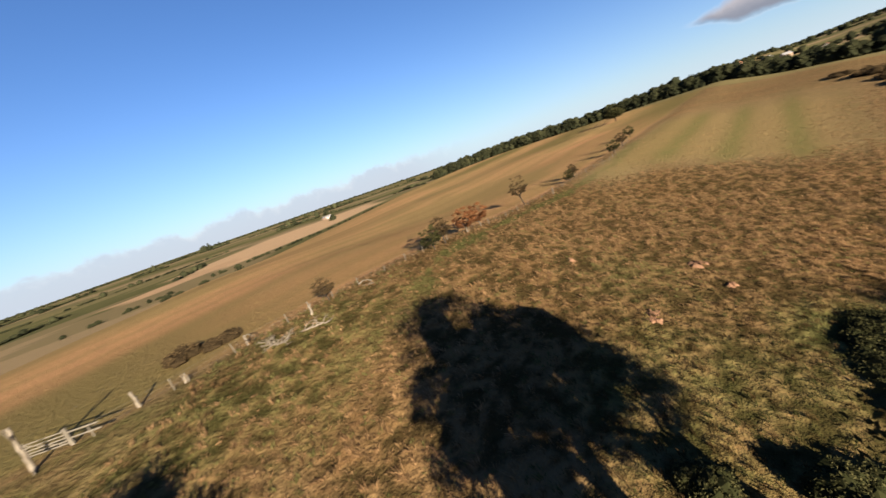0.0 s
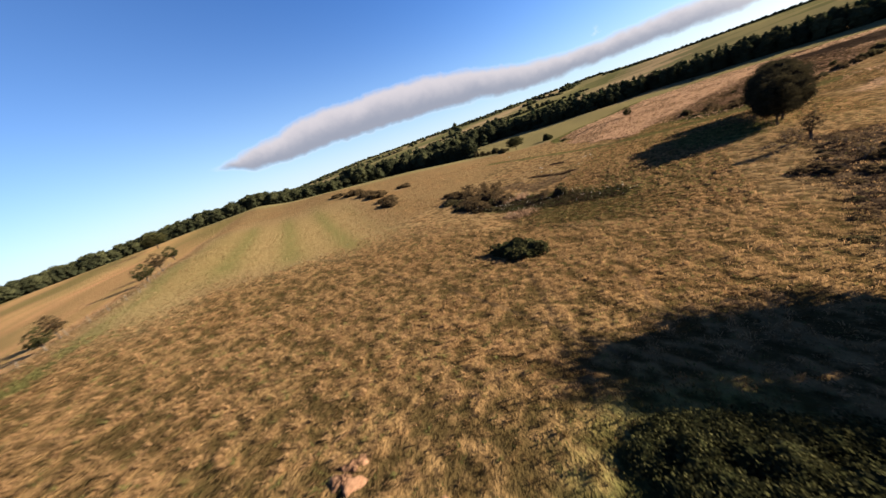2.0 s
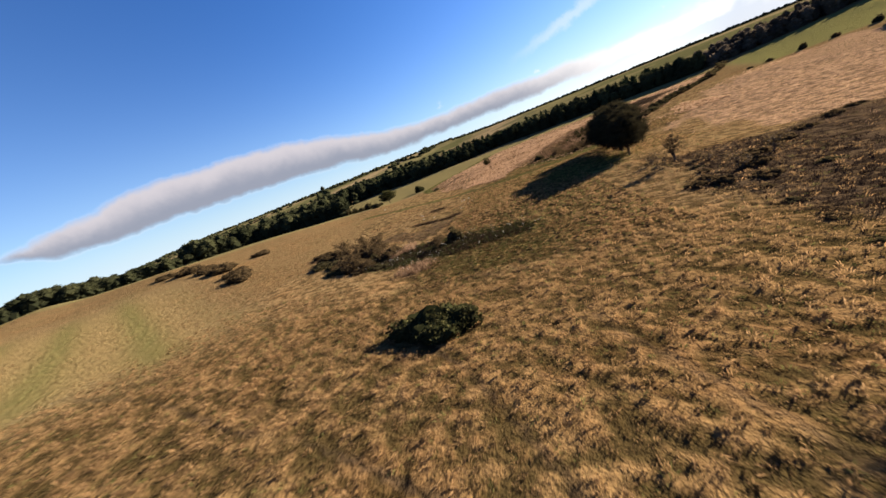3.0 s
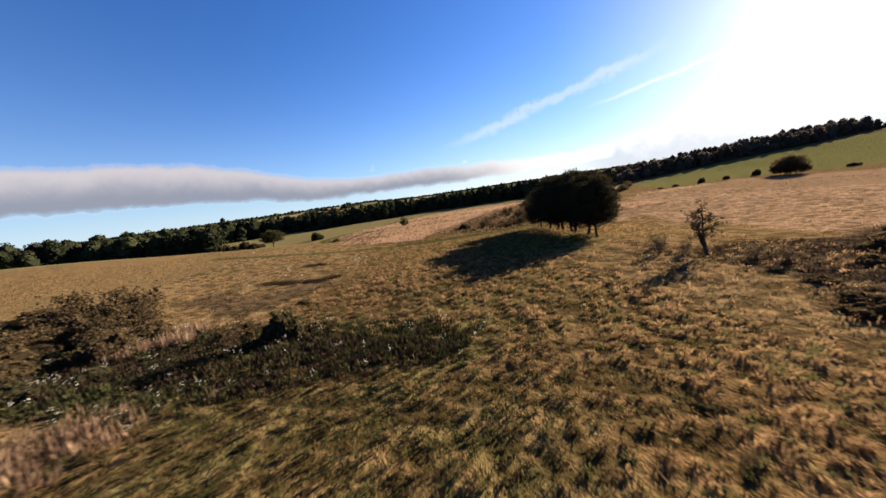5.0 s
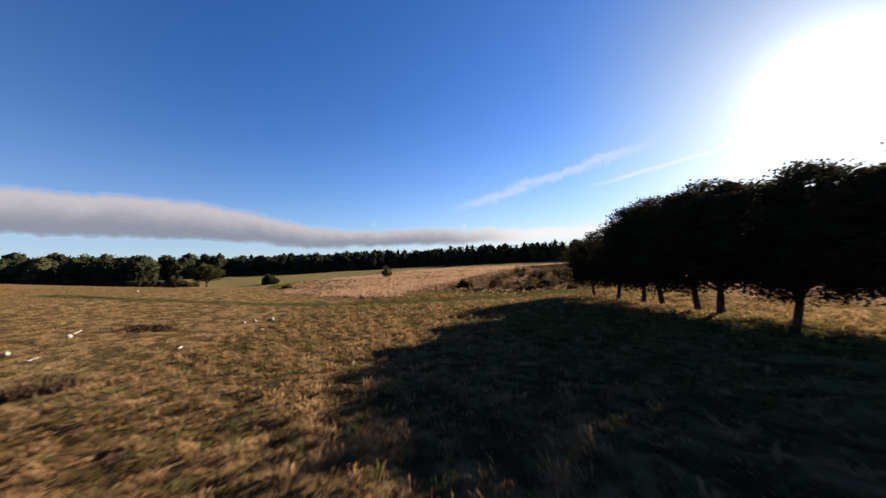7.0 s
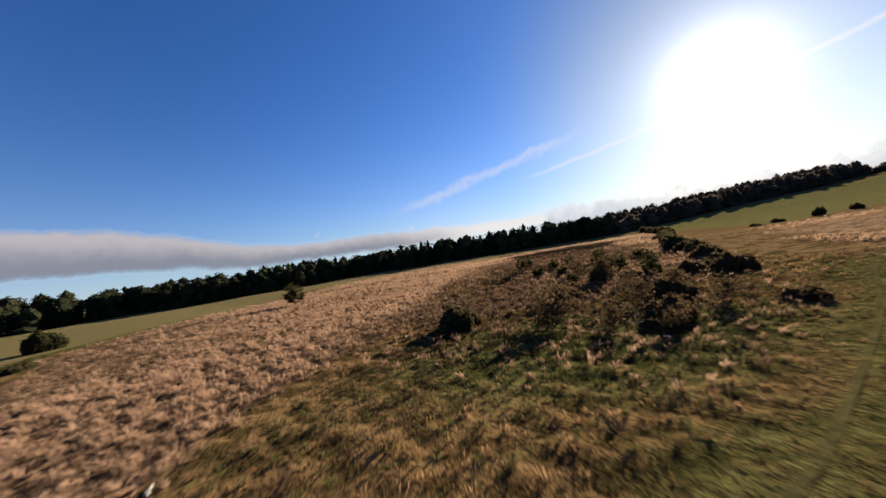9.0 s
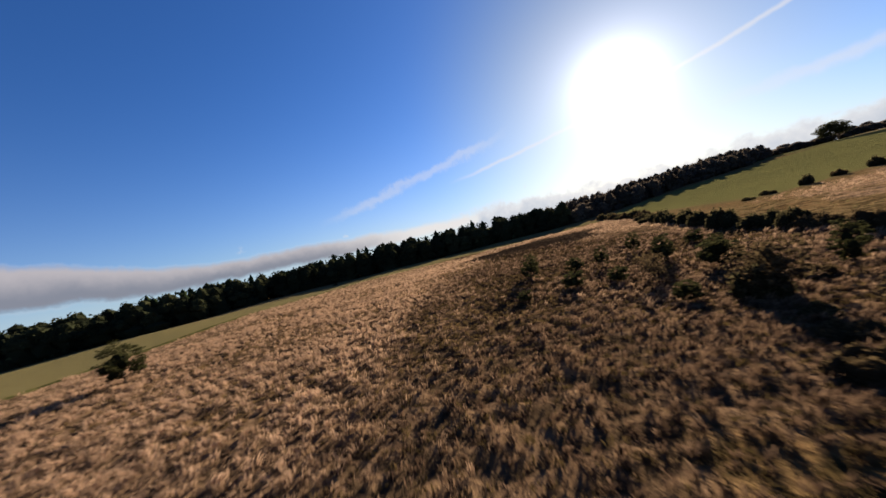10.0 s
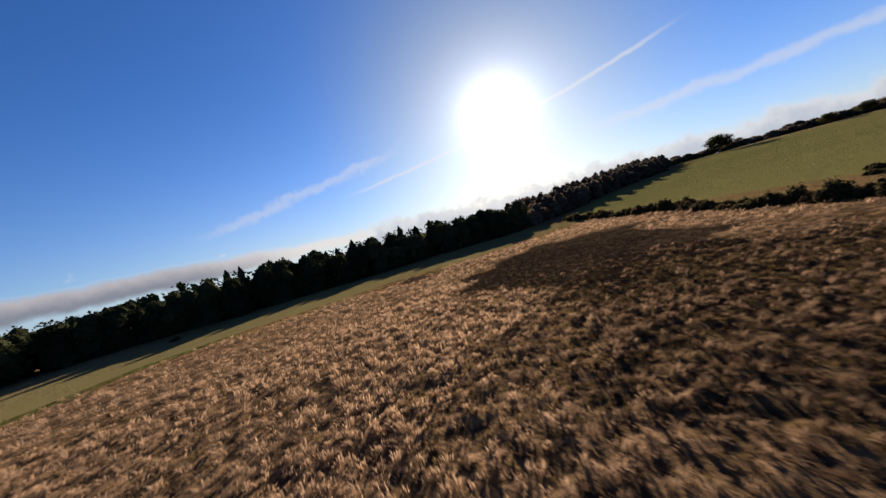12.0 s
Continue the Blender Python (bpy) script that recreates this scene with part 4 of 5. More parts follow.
def post_mesh(height, half):
    bm = bmesh.new()
    bmesh.ops.create_cone(bm, cap_ends=True, segments=8, radius1=half, radius2=half * 0.92, depth=height + 0.3)
    bmesh.ops.translate(bm, verts=bm.verts, vec=(0, 0, height / 2 - 0.15))
    for v in bm.verts:
        if v.co.z > height * 0.9:
            v.co.z += 0.05 * (v.co.x / half)
    bmesh.ops.bevel(bm, geom=[e for e in bm.edges if e.verts[0].co.z > height * 0.8 and e.verts[1].co.z > height * 0.8], offset=half * 0.15, segments=1, affect="EDGES")
    me = bpy.data.meshes.new("post")
    bm.to_mesh(me)
    bm.free()
    me.materials.append(POST)
    return me


def fence():
    rng = np.random.default_rng(61)
    thing = tagged(new("fence"), "old post and wire fence with leaning grey posts", "fence")
    shape, spots = post_mesh(1.0, 0.045), []
    for (x0, y0), (x1, y1) in zip(FENCE, FENCE[1:]):
        n = max(1, round(math.hypot(x1 - x0, y1 - y0) / 4.2))
        spots += [(x0 + (x1 - x0) * i / n + rng.normal(0, 0.08), y0 + (y1 - y0) * i / n + rng.normal(0, 0.08)) for i in range(n)]
    tops = []
    for x, y in spots:
        ob = part("post", shape, thing)
        m = pose(x, y, float(land(x, y)) - 0.02, rng.normal(0, 4), rng.normal(0, 4), rng.uniform(0, 360)) @ Matrix.Diagonal((1, 1, rng.uniform(0.85, 1.1), 1))
        ob.matrix_basis = m
        tops.append((x, y, float(land(x, y))))
    tops = np.array(tops)
    for h in (0.35, 0.68, 1.0):
        s = Soup()
        tube(s, tops + np.array([0, 0, h]), np.full(len(tops), 0.003), 4)
        part("wire", s.mesh("wire", WIRE), thing)


fence()


def box(soup, centre, size, turn=None):
    c = np.array([[x, y, z] for x in (-0.5, 0.5) for y in (-0.5, 0.5) for z in (-0.5, 0.5)]) * np.array(size)
    if turn is not None:
        c = c @ np.array(turn.to_3x3()).T
    f = np.array([(0, 1, 3), (0, 3, 2), (4, 6, 7), (4, 7, 5), (0, 4, 5), (0, 5, 1), (2, 3, 7), (2, 7, 6), (0, 2, 6), (0, 6, 4), (1, 5, 7), (1, 7, 3)])
    soup.add(c + np.array(centre), f)


def bar(size, name, mat):
    """A timber with planed-off edges."""
    bm = bmesh.new()
    bmesh.ops.create_cube(bm, size=1.0)
    bmesh.ops.scale(bm, vec=size, verts=bm.verts)
    bmesh.ops.bevel(bm, geom=bm.edges[:], offset=min(size) * 0.18, segments=1, affect="EDGES")
    me = bpy.data.meshes.new(name)
    bm.to_mesh(me)
    bm.free()
    me.materials.append(mat)
    return me


def gate(x, y, turn):
    thing = stand("field_gate", x, y, "grey wooden five-bar field gate, closed", "gate", "", 0, turn)
    rail, stile, brace = bar((2.9, 0.035, 0.085), "bar", POST), bar((0.075, 0.06, 1.2), "stile", POST), bar((3.0, 0.03, 0.07), "brace", POST)
    for z in (0.22, 0.42, 0.64, 0.88, 1.14):
        part("bar", rail, thing).location = (0, 0, z)
    for sx in (-1.42, 1.42):
        part("stile", stile, thing).location = (sx, 0.05, 0.68)
    part("brace", brace, thing).matrix_basis = pose(0, -0.04, 0.68, 0, 18, 0)
    big = post_mesh(1.4, 0.13)
    for sx in (-1.65, 1.65):
        part("gate_post", big, thing).location = (sx, 0, -0.05)
    rail2 = bar((2.2, 0.05, 0.1), "side_rail", POST)
    for z in (0.55, 1.0):
        part("side_rail", rail2, thing).location = (2.85, 0, z)


gate(-34.0, 15.9, 13)
big_post = new("gate_post", post_mesh(1.35, 0.10))
big_post.matrix_basis = pose(10.3, 73.6, float(land(10.3, 73.6)) - 0.02, 2, -2, 0)
tagged(big_post, "stout pale straining post at the fence corner", "post")

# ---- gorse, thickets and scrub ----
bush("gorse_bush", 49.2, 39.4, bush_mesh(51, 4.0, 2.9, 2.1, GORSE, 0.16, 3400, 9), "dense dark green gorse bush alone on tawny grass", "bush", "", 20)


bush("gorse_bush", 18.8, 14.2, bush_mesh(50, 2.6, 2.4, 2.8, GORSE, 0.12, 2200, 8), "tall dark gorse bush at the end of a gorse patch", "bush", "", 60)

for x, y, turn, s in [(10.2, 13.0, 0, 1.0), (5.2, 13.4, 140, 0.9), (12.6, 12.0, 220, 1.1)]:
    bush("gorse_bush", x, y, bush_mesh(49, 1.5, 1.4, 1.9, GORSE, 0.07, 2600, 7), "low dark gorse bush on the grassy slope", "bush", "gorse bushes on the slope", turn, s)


def gorse_patch():
    """A wide low stand of gorse on the slope."""
    rng = np.random.default_rng(52)
    s = Soup()
    for _ in range(300):
        x, y = rng.uniform(15.5, 25.5), rng.uniform(13.5, 26)
        room = float(edge_gap(GORSE_PATCH, np.array([x]), np.array([y]))[0])
        if room < 0.4:
            continue
        z = float(land(x, y))
        hh = rng.uniform(0.7, 1.2) * min(1.0, 0.55 + 0.2 * room)
        rr = np.array([rng.uniform(0.6, 0.95), rng.uniform(0.6, 0.95), hh * 0.75])
        # dark lumps inside and paler upper sprays: shading put into the tones
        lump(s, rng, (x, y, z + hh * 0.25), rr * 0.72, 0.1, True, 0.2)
        n = 230
        dd = unit(rng.normal(0, 1, (n, 3)))
        dd[:, 2] = np.abs(dd[:, 2])
        pts = np.array([x, y, z + hh * 0.25]) + dd * rr * rng.uniform(0.85, 1.15, (n, 1))
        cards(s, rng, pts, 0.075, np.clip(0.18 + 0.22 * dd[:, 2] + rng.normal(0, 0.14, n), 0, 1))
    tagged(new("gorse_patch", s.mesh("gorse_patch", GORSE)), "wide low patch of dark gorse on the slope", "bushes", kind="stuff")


gorse_patch()
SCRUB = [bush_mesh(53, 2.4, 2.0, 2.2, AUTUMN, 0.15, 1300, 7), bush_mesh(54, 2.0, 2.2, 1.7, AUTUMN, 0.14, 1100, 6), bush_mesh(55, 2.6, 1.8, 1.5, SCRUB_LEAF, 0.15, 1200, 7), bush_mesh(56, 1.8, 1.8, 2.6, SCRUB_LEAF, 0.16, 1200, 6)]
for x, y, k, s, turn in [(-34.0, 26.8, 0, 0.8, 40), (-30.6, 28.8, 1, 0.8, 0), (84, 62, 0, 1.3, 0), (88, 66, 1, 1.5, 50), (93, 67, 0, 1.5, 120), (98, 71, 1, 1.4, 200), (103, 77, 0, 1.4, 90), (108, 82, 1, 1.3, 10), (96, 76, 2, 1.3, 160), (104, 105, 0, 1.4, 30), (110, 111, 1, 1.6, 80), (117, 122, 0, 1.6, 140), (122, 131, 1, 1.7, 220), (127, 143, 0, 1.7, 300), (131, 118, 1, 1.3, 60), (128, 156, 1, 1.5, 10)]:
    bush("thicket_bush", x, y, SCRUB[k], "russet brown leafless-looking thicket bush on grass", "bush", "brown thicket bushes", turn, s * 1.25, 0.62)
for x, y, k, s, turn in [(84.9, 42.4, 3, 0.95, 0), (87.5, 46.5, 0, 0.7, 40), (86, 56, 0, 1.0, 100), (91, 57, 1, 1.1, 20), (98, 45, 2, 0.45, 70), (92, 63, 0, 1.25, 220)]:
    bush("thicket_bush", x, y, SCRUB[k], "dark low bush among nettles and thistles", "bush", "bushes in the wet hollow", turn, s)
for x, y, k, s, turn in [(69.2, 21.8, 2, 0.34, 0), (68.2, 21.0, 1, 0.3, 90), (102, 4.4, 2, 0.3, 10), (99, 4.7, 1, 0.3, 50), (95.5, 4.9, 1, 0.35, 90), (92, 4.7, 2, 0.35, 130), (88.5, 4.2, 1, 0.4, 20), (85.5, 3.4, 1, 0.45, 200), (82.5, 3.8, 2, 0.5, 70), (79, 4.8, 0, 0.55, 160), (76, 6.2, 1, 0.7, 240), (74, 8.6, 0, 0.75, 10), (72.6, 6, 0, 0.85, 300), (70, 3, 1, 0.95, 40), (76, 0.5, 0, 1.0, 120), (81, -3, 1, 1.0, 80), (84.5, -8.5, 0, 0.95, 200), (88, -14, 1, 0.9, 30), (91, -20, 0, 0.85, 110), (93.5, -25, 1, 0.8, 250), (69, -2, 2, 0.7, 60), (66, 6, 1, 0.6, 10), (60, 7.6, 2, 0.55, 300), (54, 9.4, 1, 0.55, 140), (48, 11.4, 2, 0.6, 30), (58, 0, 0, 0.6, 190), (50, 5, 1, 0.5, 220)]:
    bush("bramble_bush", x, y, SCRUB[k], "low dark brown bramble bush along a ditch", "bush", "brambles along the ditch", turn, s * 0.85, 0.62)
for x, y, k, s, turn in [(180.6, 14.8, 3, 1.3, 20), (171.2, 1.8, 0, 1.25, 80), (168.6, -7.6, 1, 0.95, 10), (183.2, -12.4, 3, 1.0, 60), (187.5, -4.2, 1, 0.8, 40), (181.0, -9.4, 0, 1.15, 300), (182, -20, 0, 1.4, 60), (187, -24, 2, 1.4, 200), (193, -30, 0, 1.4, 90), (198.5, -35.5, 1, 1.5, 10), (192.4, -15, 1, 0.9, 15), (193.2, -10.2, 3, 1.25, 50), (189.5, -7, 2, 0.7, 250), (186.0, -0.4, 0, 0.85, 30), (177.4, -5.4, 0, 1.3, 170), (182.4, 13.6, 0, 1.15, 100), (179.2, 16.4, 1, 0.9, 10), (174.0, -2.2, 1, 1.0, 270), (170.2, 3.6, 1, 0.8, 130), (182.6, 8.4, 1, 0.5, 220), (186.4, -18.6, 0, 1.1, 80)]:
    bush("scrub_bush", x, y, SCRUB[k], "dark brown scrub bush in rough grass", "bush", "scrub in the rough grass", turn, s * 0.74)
HEDGE_LINE = [(201, -37.5), (209, -43.5), (226, -58), (240, -71.5), (252, -85), (263, -97), (275, -106), (288, -115), (302, -125), (314, -136)]
rng = np.random.default_rng(57)
for (x0, y0), (x1, y1) in zip(HEDGE_LINE, HEDGE_LINE[1:]):
    n = max(1, round(math.hypot(x1 - x0, y1 - y0) / 3.0))
    for i in range(n):
        bush("hedge_bush", x0 + (x1 - x0) * i / n + rng.normal(0, 0.6), y0 + (y1 - y0) * i / n + rng.normal(0, 0.6), SCRUB[(0, 2, 3, 3)[rng.integers(0, 4)]], "dark overgrown bush in a field hedge", "bush", "bushes of the field hedge", rng.uniform(0, 360), rng.uniform(0.8, 1.35))
for x, y, k, s in [(231, -106, 2, 1.2), (226, -116, 3, 1.5), (223, -127, 0, 1.2), (219, -139, 3, 1.6), (214, -147, 2, 1.2), (206, -150, 0, 1.3), (232, -98, 2, 0.9), (190, -152, 2, 1.3), (170, -158, 3, 1.2), (150, -162, 2, 1.3)]:
    bush("hedge_bush", x, y, SCRUB[k], "dark bush on the bank below the green field", "bush", "bushes on the field bank", x * 7 % 360, s * 0.72)

for x, y, k, s, turn in [(86, 60, 2, 1.0, 20), (90, 60.5, 3, 0.7, 130), (95, 62, 2, 1.1, 240), (80, 56, 2, 0.8, 10), (80, 60, 1, 0.8, 70), (84, 66, 2, 1.1, 200), (99, 66, 3, 0.7, 40), (93, 71, 2, 1.2, 310), (82, 53.5, 2, 0.7, 150)]:
    bush("thicket_bush", x, y, SCRUB[k], "dark olive thicket bush behind a wet hollow", "bush", "thicket behind the hollow", turn, s, 0.75)

# thin hawthorns by the ditch, saplings in the rough grass
THORNS = [bare_meshes(71, 5.0, 1.5, 0.15, 2, BARK, AUTUMN, 420), bare_meshes(72, 3.2, 1.5, 0.09, 3, TWIG, AUTUMN, 300), bare_meshes(73, 3.4, 1.5, 0.06, 3, BARK, AUTUMN, 700)]
for x, y, k, s, turn in [(89.8, 3.3, 0, 1.3, 0), (93.2, 5.6, 1, 0.75, 40), (96.2, 3.9, 1, 0.7, 130), (86.9, 1.4, 1, 0.55, 220), (84.5, 1.0, 1, 0.55, 20), (91.4, 4.4, 1, 0.6, 200), (76, 2, 1, 1.0, 70), (79.5, -4, 1, 1.1, 170)]:
    thorn("hawthorn", x, y, THORNS[k], "thin nearly bare hawthorn beside a ditch", "tree", "hawthorns by the ditch", turn, s)
for x, y, s, turn in [(88, 57.5, 0.9, 0), (92, 61, 1.0, 60), (85, 63.5, 1.0, 150), (96.5, 65, 1.0, 220), (81, 57.5, 0.75, 300), (89.5, 64.5, 0.95, 30), (98.6, 63, 1.45, 80), (100, 67, 1.5, 190), (101, 71.5, 1.5, 250), (96.6, 60.4, 1.1, 310), (82.6, 45.4, 0.9, 70)]:
    thorn("thorn_bush", x, y, THORNS[2], "wispy brown thorn bush behind a wet hollow", "bush", "thicket behind the hollow", turn, s)
SAPLING = [tree_meshes(74, 3.3, 0.85, 0.3, 0.05, 7, 40, 0.07, LEAF, 0.1, 0.9, core=0.2), tree_meshes(75, 2.6, 1.3, 0.25, 0.045, 6, 38, 0.09, LEAF, 0.08, 0.9, core=0.3)]
for x, y, k, s in [(221.8, -14.4, 0, 1.15), (213.8, -19.4, 0, 1.0), (216.6, -17.2, 1, 0.9), (207.5, -22.5, 0, 1.1), (199.4, -18.4, 1, 1.3), (200.6, -20.2, 0, 1.05), (215.5, -28, 0, 1.1), (206, -12.6, 1, 0.8), (196.5, -8, 1, 0.75), (190.6, -16.4, 0, 1.2), (185.4, -11.6, 0, 1.2), (210, -33, 1, 0.9), (217.6, -10.6, 0, 1.25), (209.2, -9.6, 1, 0.9), (205.8, -19.8, 0, 1.2), (210.6, -4, 1, 0.6)]:
    tree("sapling", x, y, SAPLING[k], "young dark green tree in tall tawny grass", "tree", "saplings in the rough grass", x * 11 % 360, s)
for x, y, s in [(176.0, 8.0, 1.25), (174.6, 9.2, 0.85), (171.6, 6.2, 0.75), (169.0, 3.6, 0.6), (176.5, -0.6, 0.9), (181, -4, 0.7), (187, -9, 0.7), (202.0, -13.2, 1.0), (193.6, -10.4, 1.35), (192.6, -9.6, 1.1), (172, -4.5, 0.8), (183.3, 4.4, 0.6), (178.5, -7.2, 0.9)]:
    thorn("thorn_bush", x, y, THORNS[2], "twiggy brown thorn bush in rough grass", "bush", "thorn bushes in the rough grass", x * 17 % 360, s)
SOLO = tree_meshes(76, 7.6, 5.0, 0.28, 0.24, 7, 110, 0.2, LEAF, 0.2, 1.1, core=0.7)
tree("tree", 221, 97, SOLO, "low spreading dark tree at the field's edge", "tree", "", 0, 1.0)
bush("bush", 231, 80, bush_mesh(77, 3.2, 3.0, 4.0, LEAF, 0.24, 1900, 8), "round dark green bush in a field corner", "bush")
bush("bush", 207, 65.5, SCRUB[2], "small dark bush at the edge of rough grass", "bush", "", 0, 0.9)
tree("tree", 233, 37, tree_meshes(78, 5.4, 2.2, 0.22, 0.08, 6, 70, 0.12, LEAF, 0.1, 1.2, core=0.5), "small rounded evergreen tree in tawny grass", "tree")
bush("bush", 354, -1, SCRUB[2], "small dark bush in the mown strip", "bush", "", 40, 0.7)
GROVE = [tree_meshes(79, 7.0, 4.2, 0.2, 0.2, 7, 130, 0.16, AUTUMN, 0.02, 1.4, core=0.8)]
for x, y, s, turn in [(197, -134, 1.15, 0), (201, -136, 1.2, 90), (205, -136, 1.0, 200)]:
    tree("tree", x, y, GROVE[0], "dark bushy tree in a grove on the hillside", "tree", "grove on the hillside", turn, s)
tree("tree", 293, -372, SOLO, "large spreading tree on the ridge", "tree", "", 50, 1.9)
for x, y, s in [(180, -372, 1.3), (214, -380, 1.1), (232, -378, 1.0), (85, 257, 1.1)]:
    tree("tree", x, y, SOLO, "field tree against the skyline", "tree", "trees on the skyline", x * 3 % 360, s)
for x, y, k, s in [(243, 129, 3, 1.4), (238, 122, 2, 1.7), (233, 115, 3, 1.6), (228, 108, 2, 1.6), (248, 136, 3, 1.5), (254, 143, 2, 1.8), (215, 104, 2, 1.4)]:
    bush("hedge_bush", x, y, SCRUB[k], "dark bush in a hedge at the meadow's end", "bush", "bushes of the far hedge", x * 5 % 360, s)

# ---- diggings and pale wood in the grass ----
def digging(x, y, r, seed):
    """A scrape of bare soil with a low uneven rim."""
    rng = np.random.default_rng(seed)
    n, m = 26, 7
    ang = np.arange(n) * 2 * np.pi / n
    edge = r * (1 + 0.38 * np.sin(ang * 2 + rng.uniform(0, 6)) + 0.28 * np.sin(ang * 5 + rng.uniform(0, 6)) + rng.normal(0, 0.07, n))
    v, k = [], np.arange(n * m).reshape(m, n)
    for j in range(m):
        f = (j + 0.2) / (m - 0.8)
        px, py = x + np.cos(ang) * edge * f, y + np.sin(ang) * edge * f
        v.append(np.stack([px, py, land(px, py) + 0.08 + 0.16 * (1 - f * f) + rng.normal(0, 0.05, n) * (f < 0.95) - 0.10 * (f > 0.95)], -1))
    v = np.concatenate(v + [[[x, y, float(land(x, y)) + 0.25]]])
    k2 = np.roll(k, -1, 1)
    f = np.concatenate([np.stack([k[:-1], k[1:], k2[1:]], -1).reshape(-1, 3), np.stack([k[:-1], k2[1:], k2[:-1]], -1).reshape(-1, 3), np.stack([np.full(n, n * m), k[0], k2[0]], -1)])
    ob = new("soil_mound", quick_mesh("soil_mound", v - np.array([x, y, float(land(x, y))]), f, SOIL, smooth_faces=True))
    ob.location = (x, y, float(land(x, y)))
    tagged(ob, "low mound of bare reddish soil dug out of grass", "soil mound", "mounds of dug soil")


for k, (x, y, r) in enumerate([(16.0, 35.0, 0.6), (16.9, 35.3, 0.42), (8.8, 26.5, 0.55), (8.5, 25.6, 0.45), (5.4, 37.4, 0.4), (16.6, 30.6, 0.45)]):
    digging(x, y, r, 80 + k)
for k, (x, y, n, b) in enumerate([(183.6, 17.4, 0.9, 3), (182.3, 19.1, 0.8, 1), (183.2, 25.1, 0.7, 0), (180.8, 25.5, 0.8, 1), (170.4, 4.4, 1.6, 1), (172.5, 3.2, 1.4, 2), (168.4, 4.9, 0.8, 0), (166, -23, 1.8, 3), (119, 61, 0.7, 0), (117, 55, 0.6, 0), (122, 53, 0.8, 1), (132, 59, 1.2, 0), (128, 43, 0.6, 0), (131, 42, 0.6, 0), (124, 45, 0.6, 0), (95, 58, 0.9, 0), (116, 31, 0.6, 0), (165, 30, 0.7, 0)]):
    dead_wood("broken_branch", x, y, fallen(90 + k, n * 1.2, 0.13, b, 0.6), "short bleached piece of broken branch in grass", 6, 0.12, 90 + k, BLEACHED)


def boulder(x, y, size, seed):
    rng = np.random.default_rng(seed)
    s = Soup()
    lump(s, rng, (0, 0, size * 0.25), (size * 0.6, size * 0.45, size * 0.42), 0.5, True, 0.10)
    ob = new("boulder", s.mesh("boulder", STONE, True))
    ob.matrix_basis = pose(x, y, float(land(x, y)) + 0.06, 0, 0, 30)
    tagged(ob, "rounded pale boulder lying in grass", "boulder", "boulders in the meadow")


boulder(143.3, 9.6, 0.28, 140)
for k, (x, y, size) in enumerate([(129.8, 57.8, 0.5), (123.9, 56.6, 0.42), (136.1, 44.9, 0.5), (137.0, 43.4, 0.55), (135.2, 45.6, 0.4), (174.8, 85.0, 0.6)]):
    boulder(x, y, size, 141 + k)
dead_wood("log", 175, 6.6, [(((-1.5, -0.5, 0.35), (0, 0, 0.45), (1.5, 0.5, 0.4)), 0.07, 0.05), (((-1.5, -0.5, 0.3), (-1.6, -0.5, -0.1)), 0.06, 0.05), (((1.2, 0.4, 0.4), (1.3, 0.5, -0.1)), 0.05, 0.04)], "long pale fallen pole propped over grass", seed=120)

# ---- woods ----
def wood_tree(s, rng, x, y, h, r, tone, pine=False):
    z = float(land(x, y))
    if pine:
        for j in range(4):
            f = j / 3.0
            lump(s, rng, (x, y, z + h * (0.25 + 0.6 * f)), (r * (1 - 0.7 * f), r * (1 - 0.7 * f), h * 0.2), tone, False, 0.3)
        pts = np.array([x, y, z]) + np.stack([rng.normal(0, r * 0.36, 80), rng.normal(0, r * 0.36, 80), h * rng.uniform(0.2, 0.98, 80) ** 0.8], -1)
        cards(s, rng, pts, r * 0.17, np.clip(tone + rng.normal(0, 0.15, 80), 0, 1))
        return
    # shading painted by tone: low and inner lumps darker, upward sprays lighter
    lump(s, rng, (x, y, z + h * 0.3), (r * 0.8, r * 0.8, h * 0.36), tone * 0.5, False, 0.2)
    turn = rng.uniform(0, 6.28)
    for j in range(4):
        a, off = turn + j * 2.1 + rng.normal(0, 0.3), (0.42 if j < 3 else 0.08) * r
        c = np.array([x + math.cos(a) * off, y + math.sin(a) * off, z + h * (rng.uniform(0.48, 0.62) if j < 3 else 0.76)])
        rr = np.array([r * 0.6, r * 0.6, h * 0.23])
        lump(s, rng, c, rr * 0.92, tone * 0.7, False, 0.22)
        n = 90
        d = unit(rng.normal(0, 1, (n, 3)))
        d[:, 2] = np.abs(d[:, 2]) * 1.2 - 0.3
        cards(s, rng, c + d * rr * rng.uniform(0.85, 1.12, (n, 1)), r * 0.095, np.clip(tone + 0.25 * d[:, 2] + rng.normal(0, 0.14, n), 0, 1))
    n = 26
    d = unit(rng.normal(0, 1, (n, 3)))
    cards(s, rng, np.array([x, y, z + h * 0.25]) + d * np.array([r, r, h * 0.28]), r * 0.2, np.clip(tone - 0.1 + rng.normal(0, 0.14, n), 0, 1))


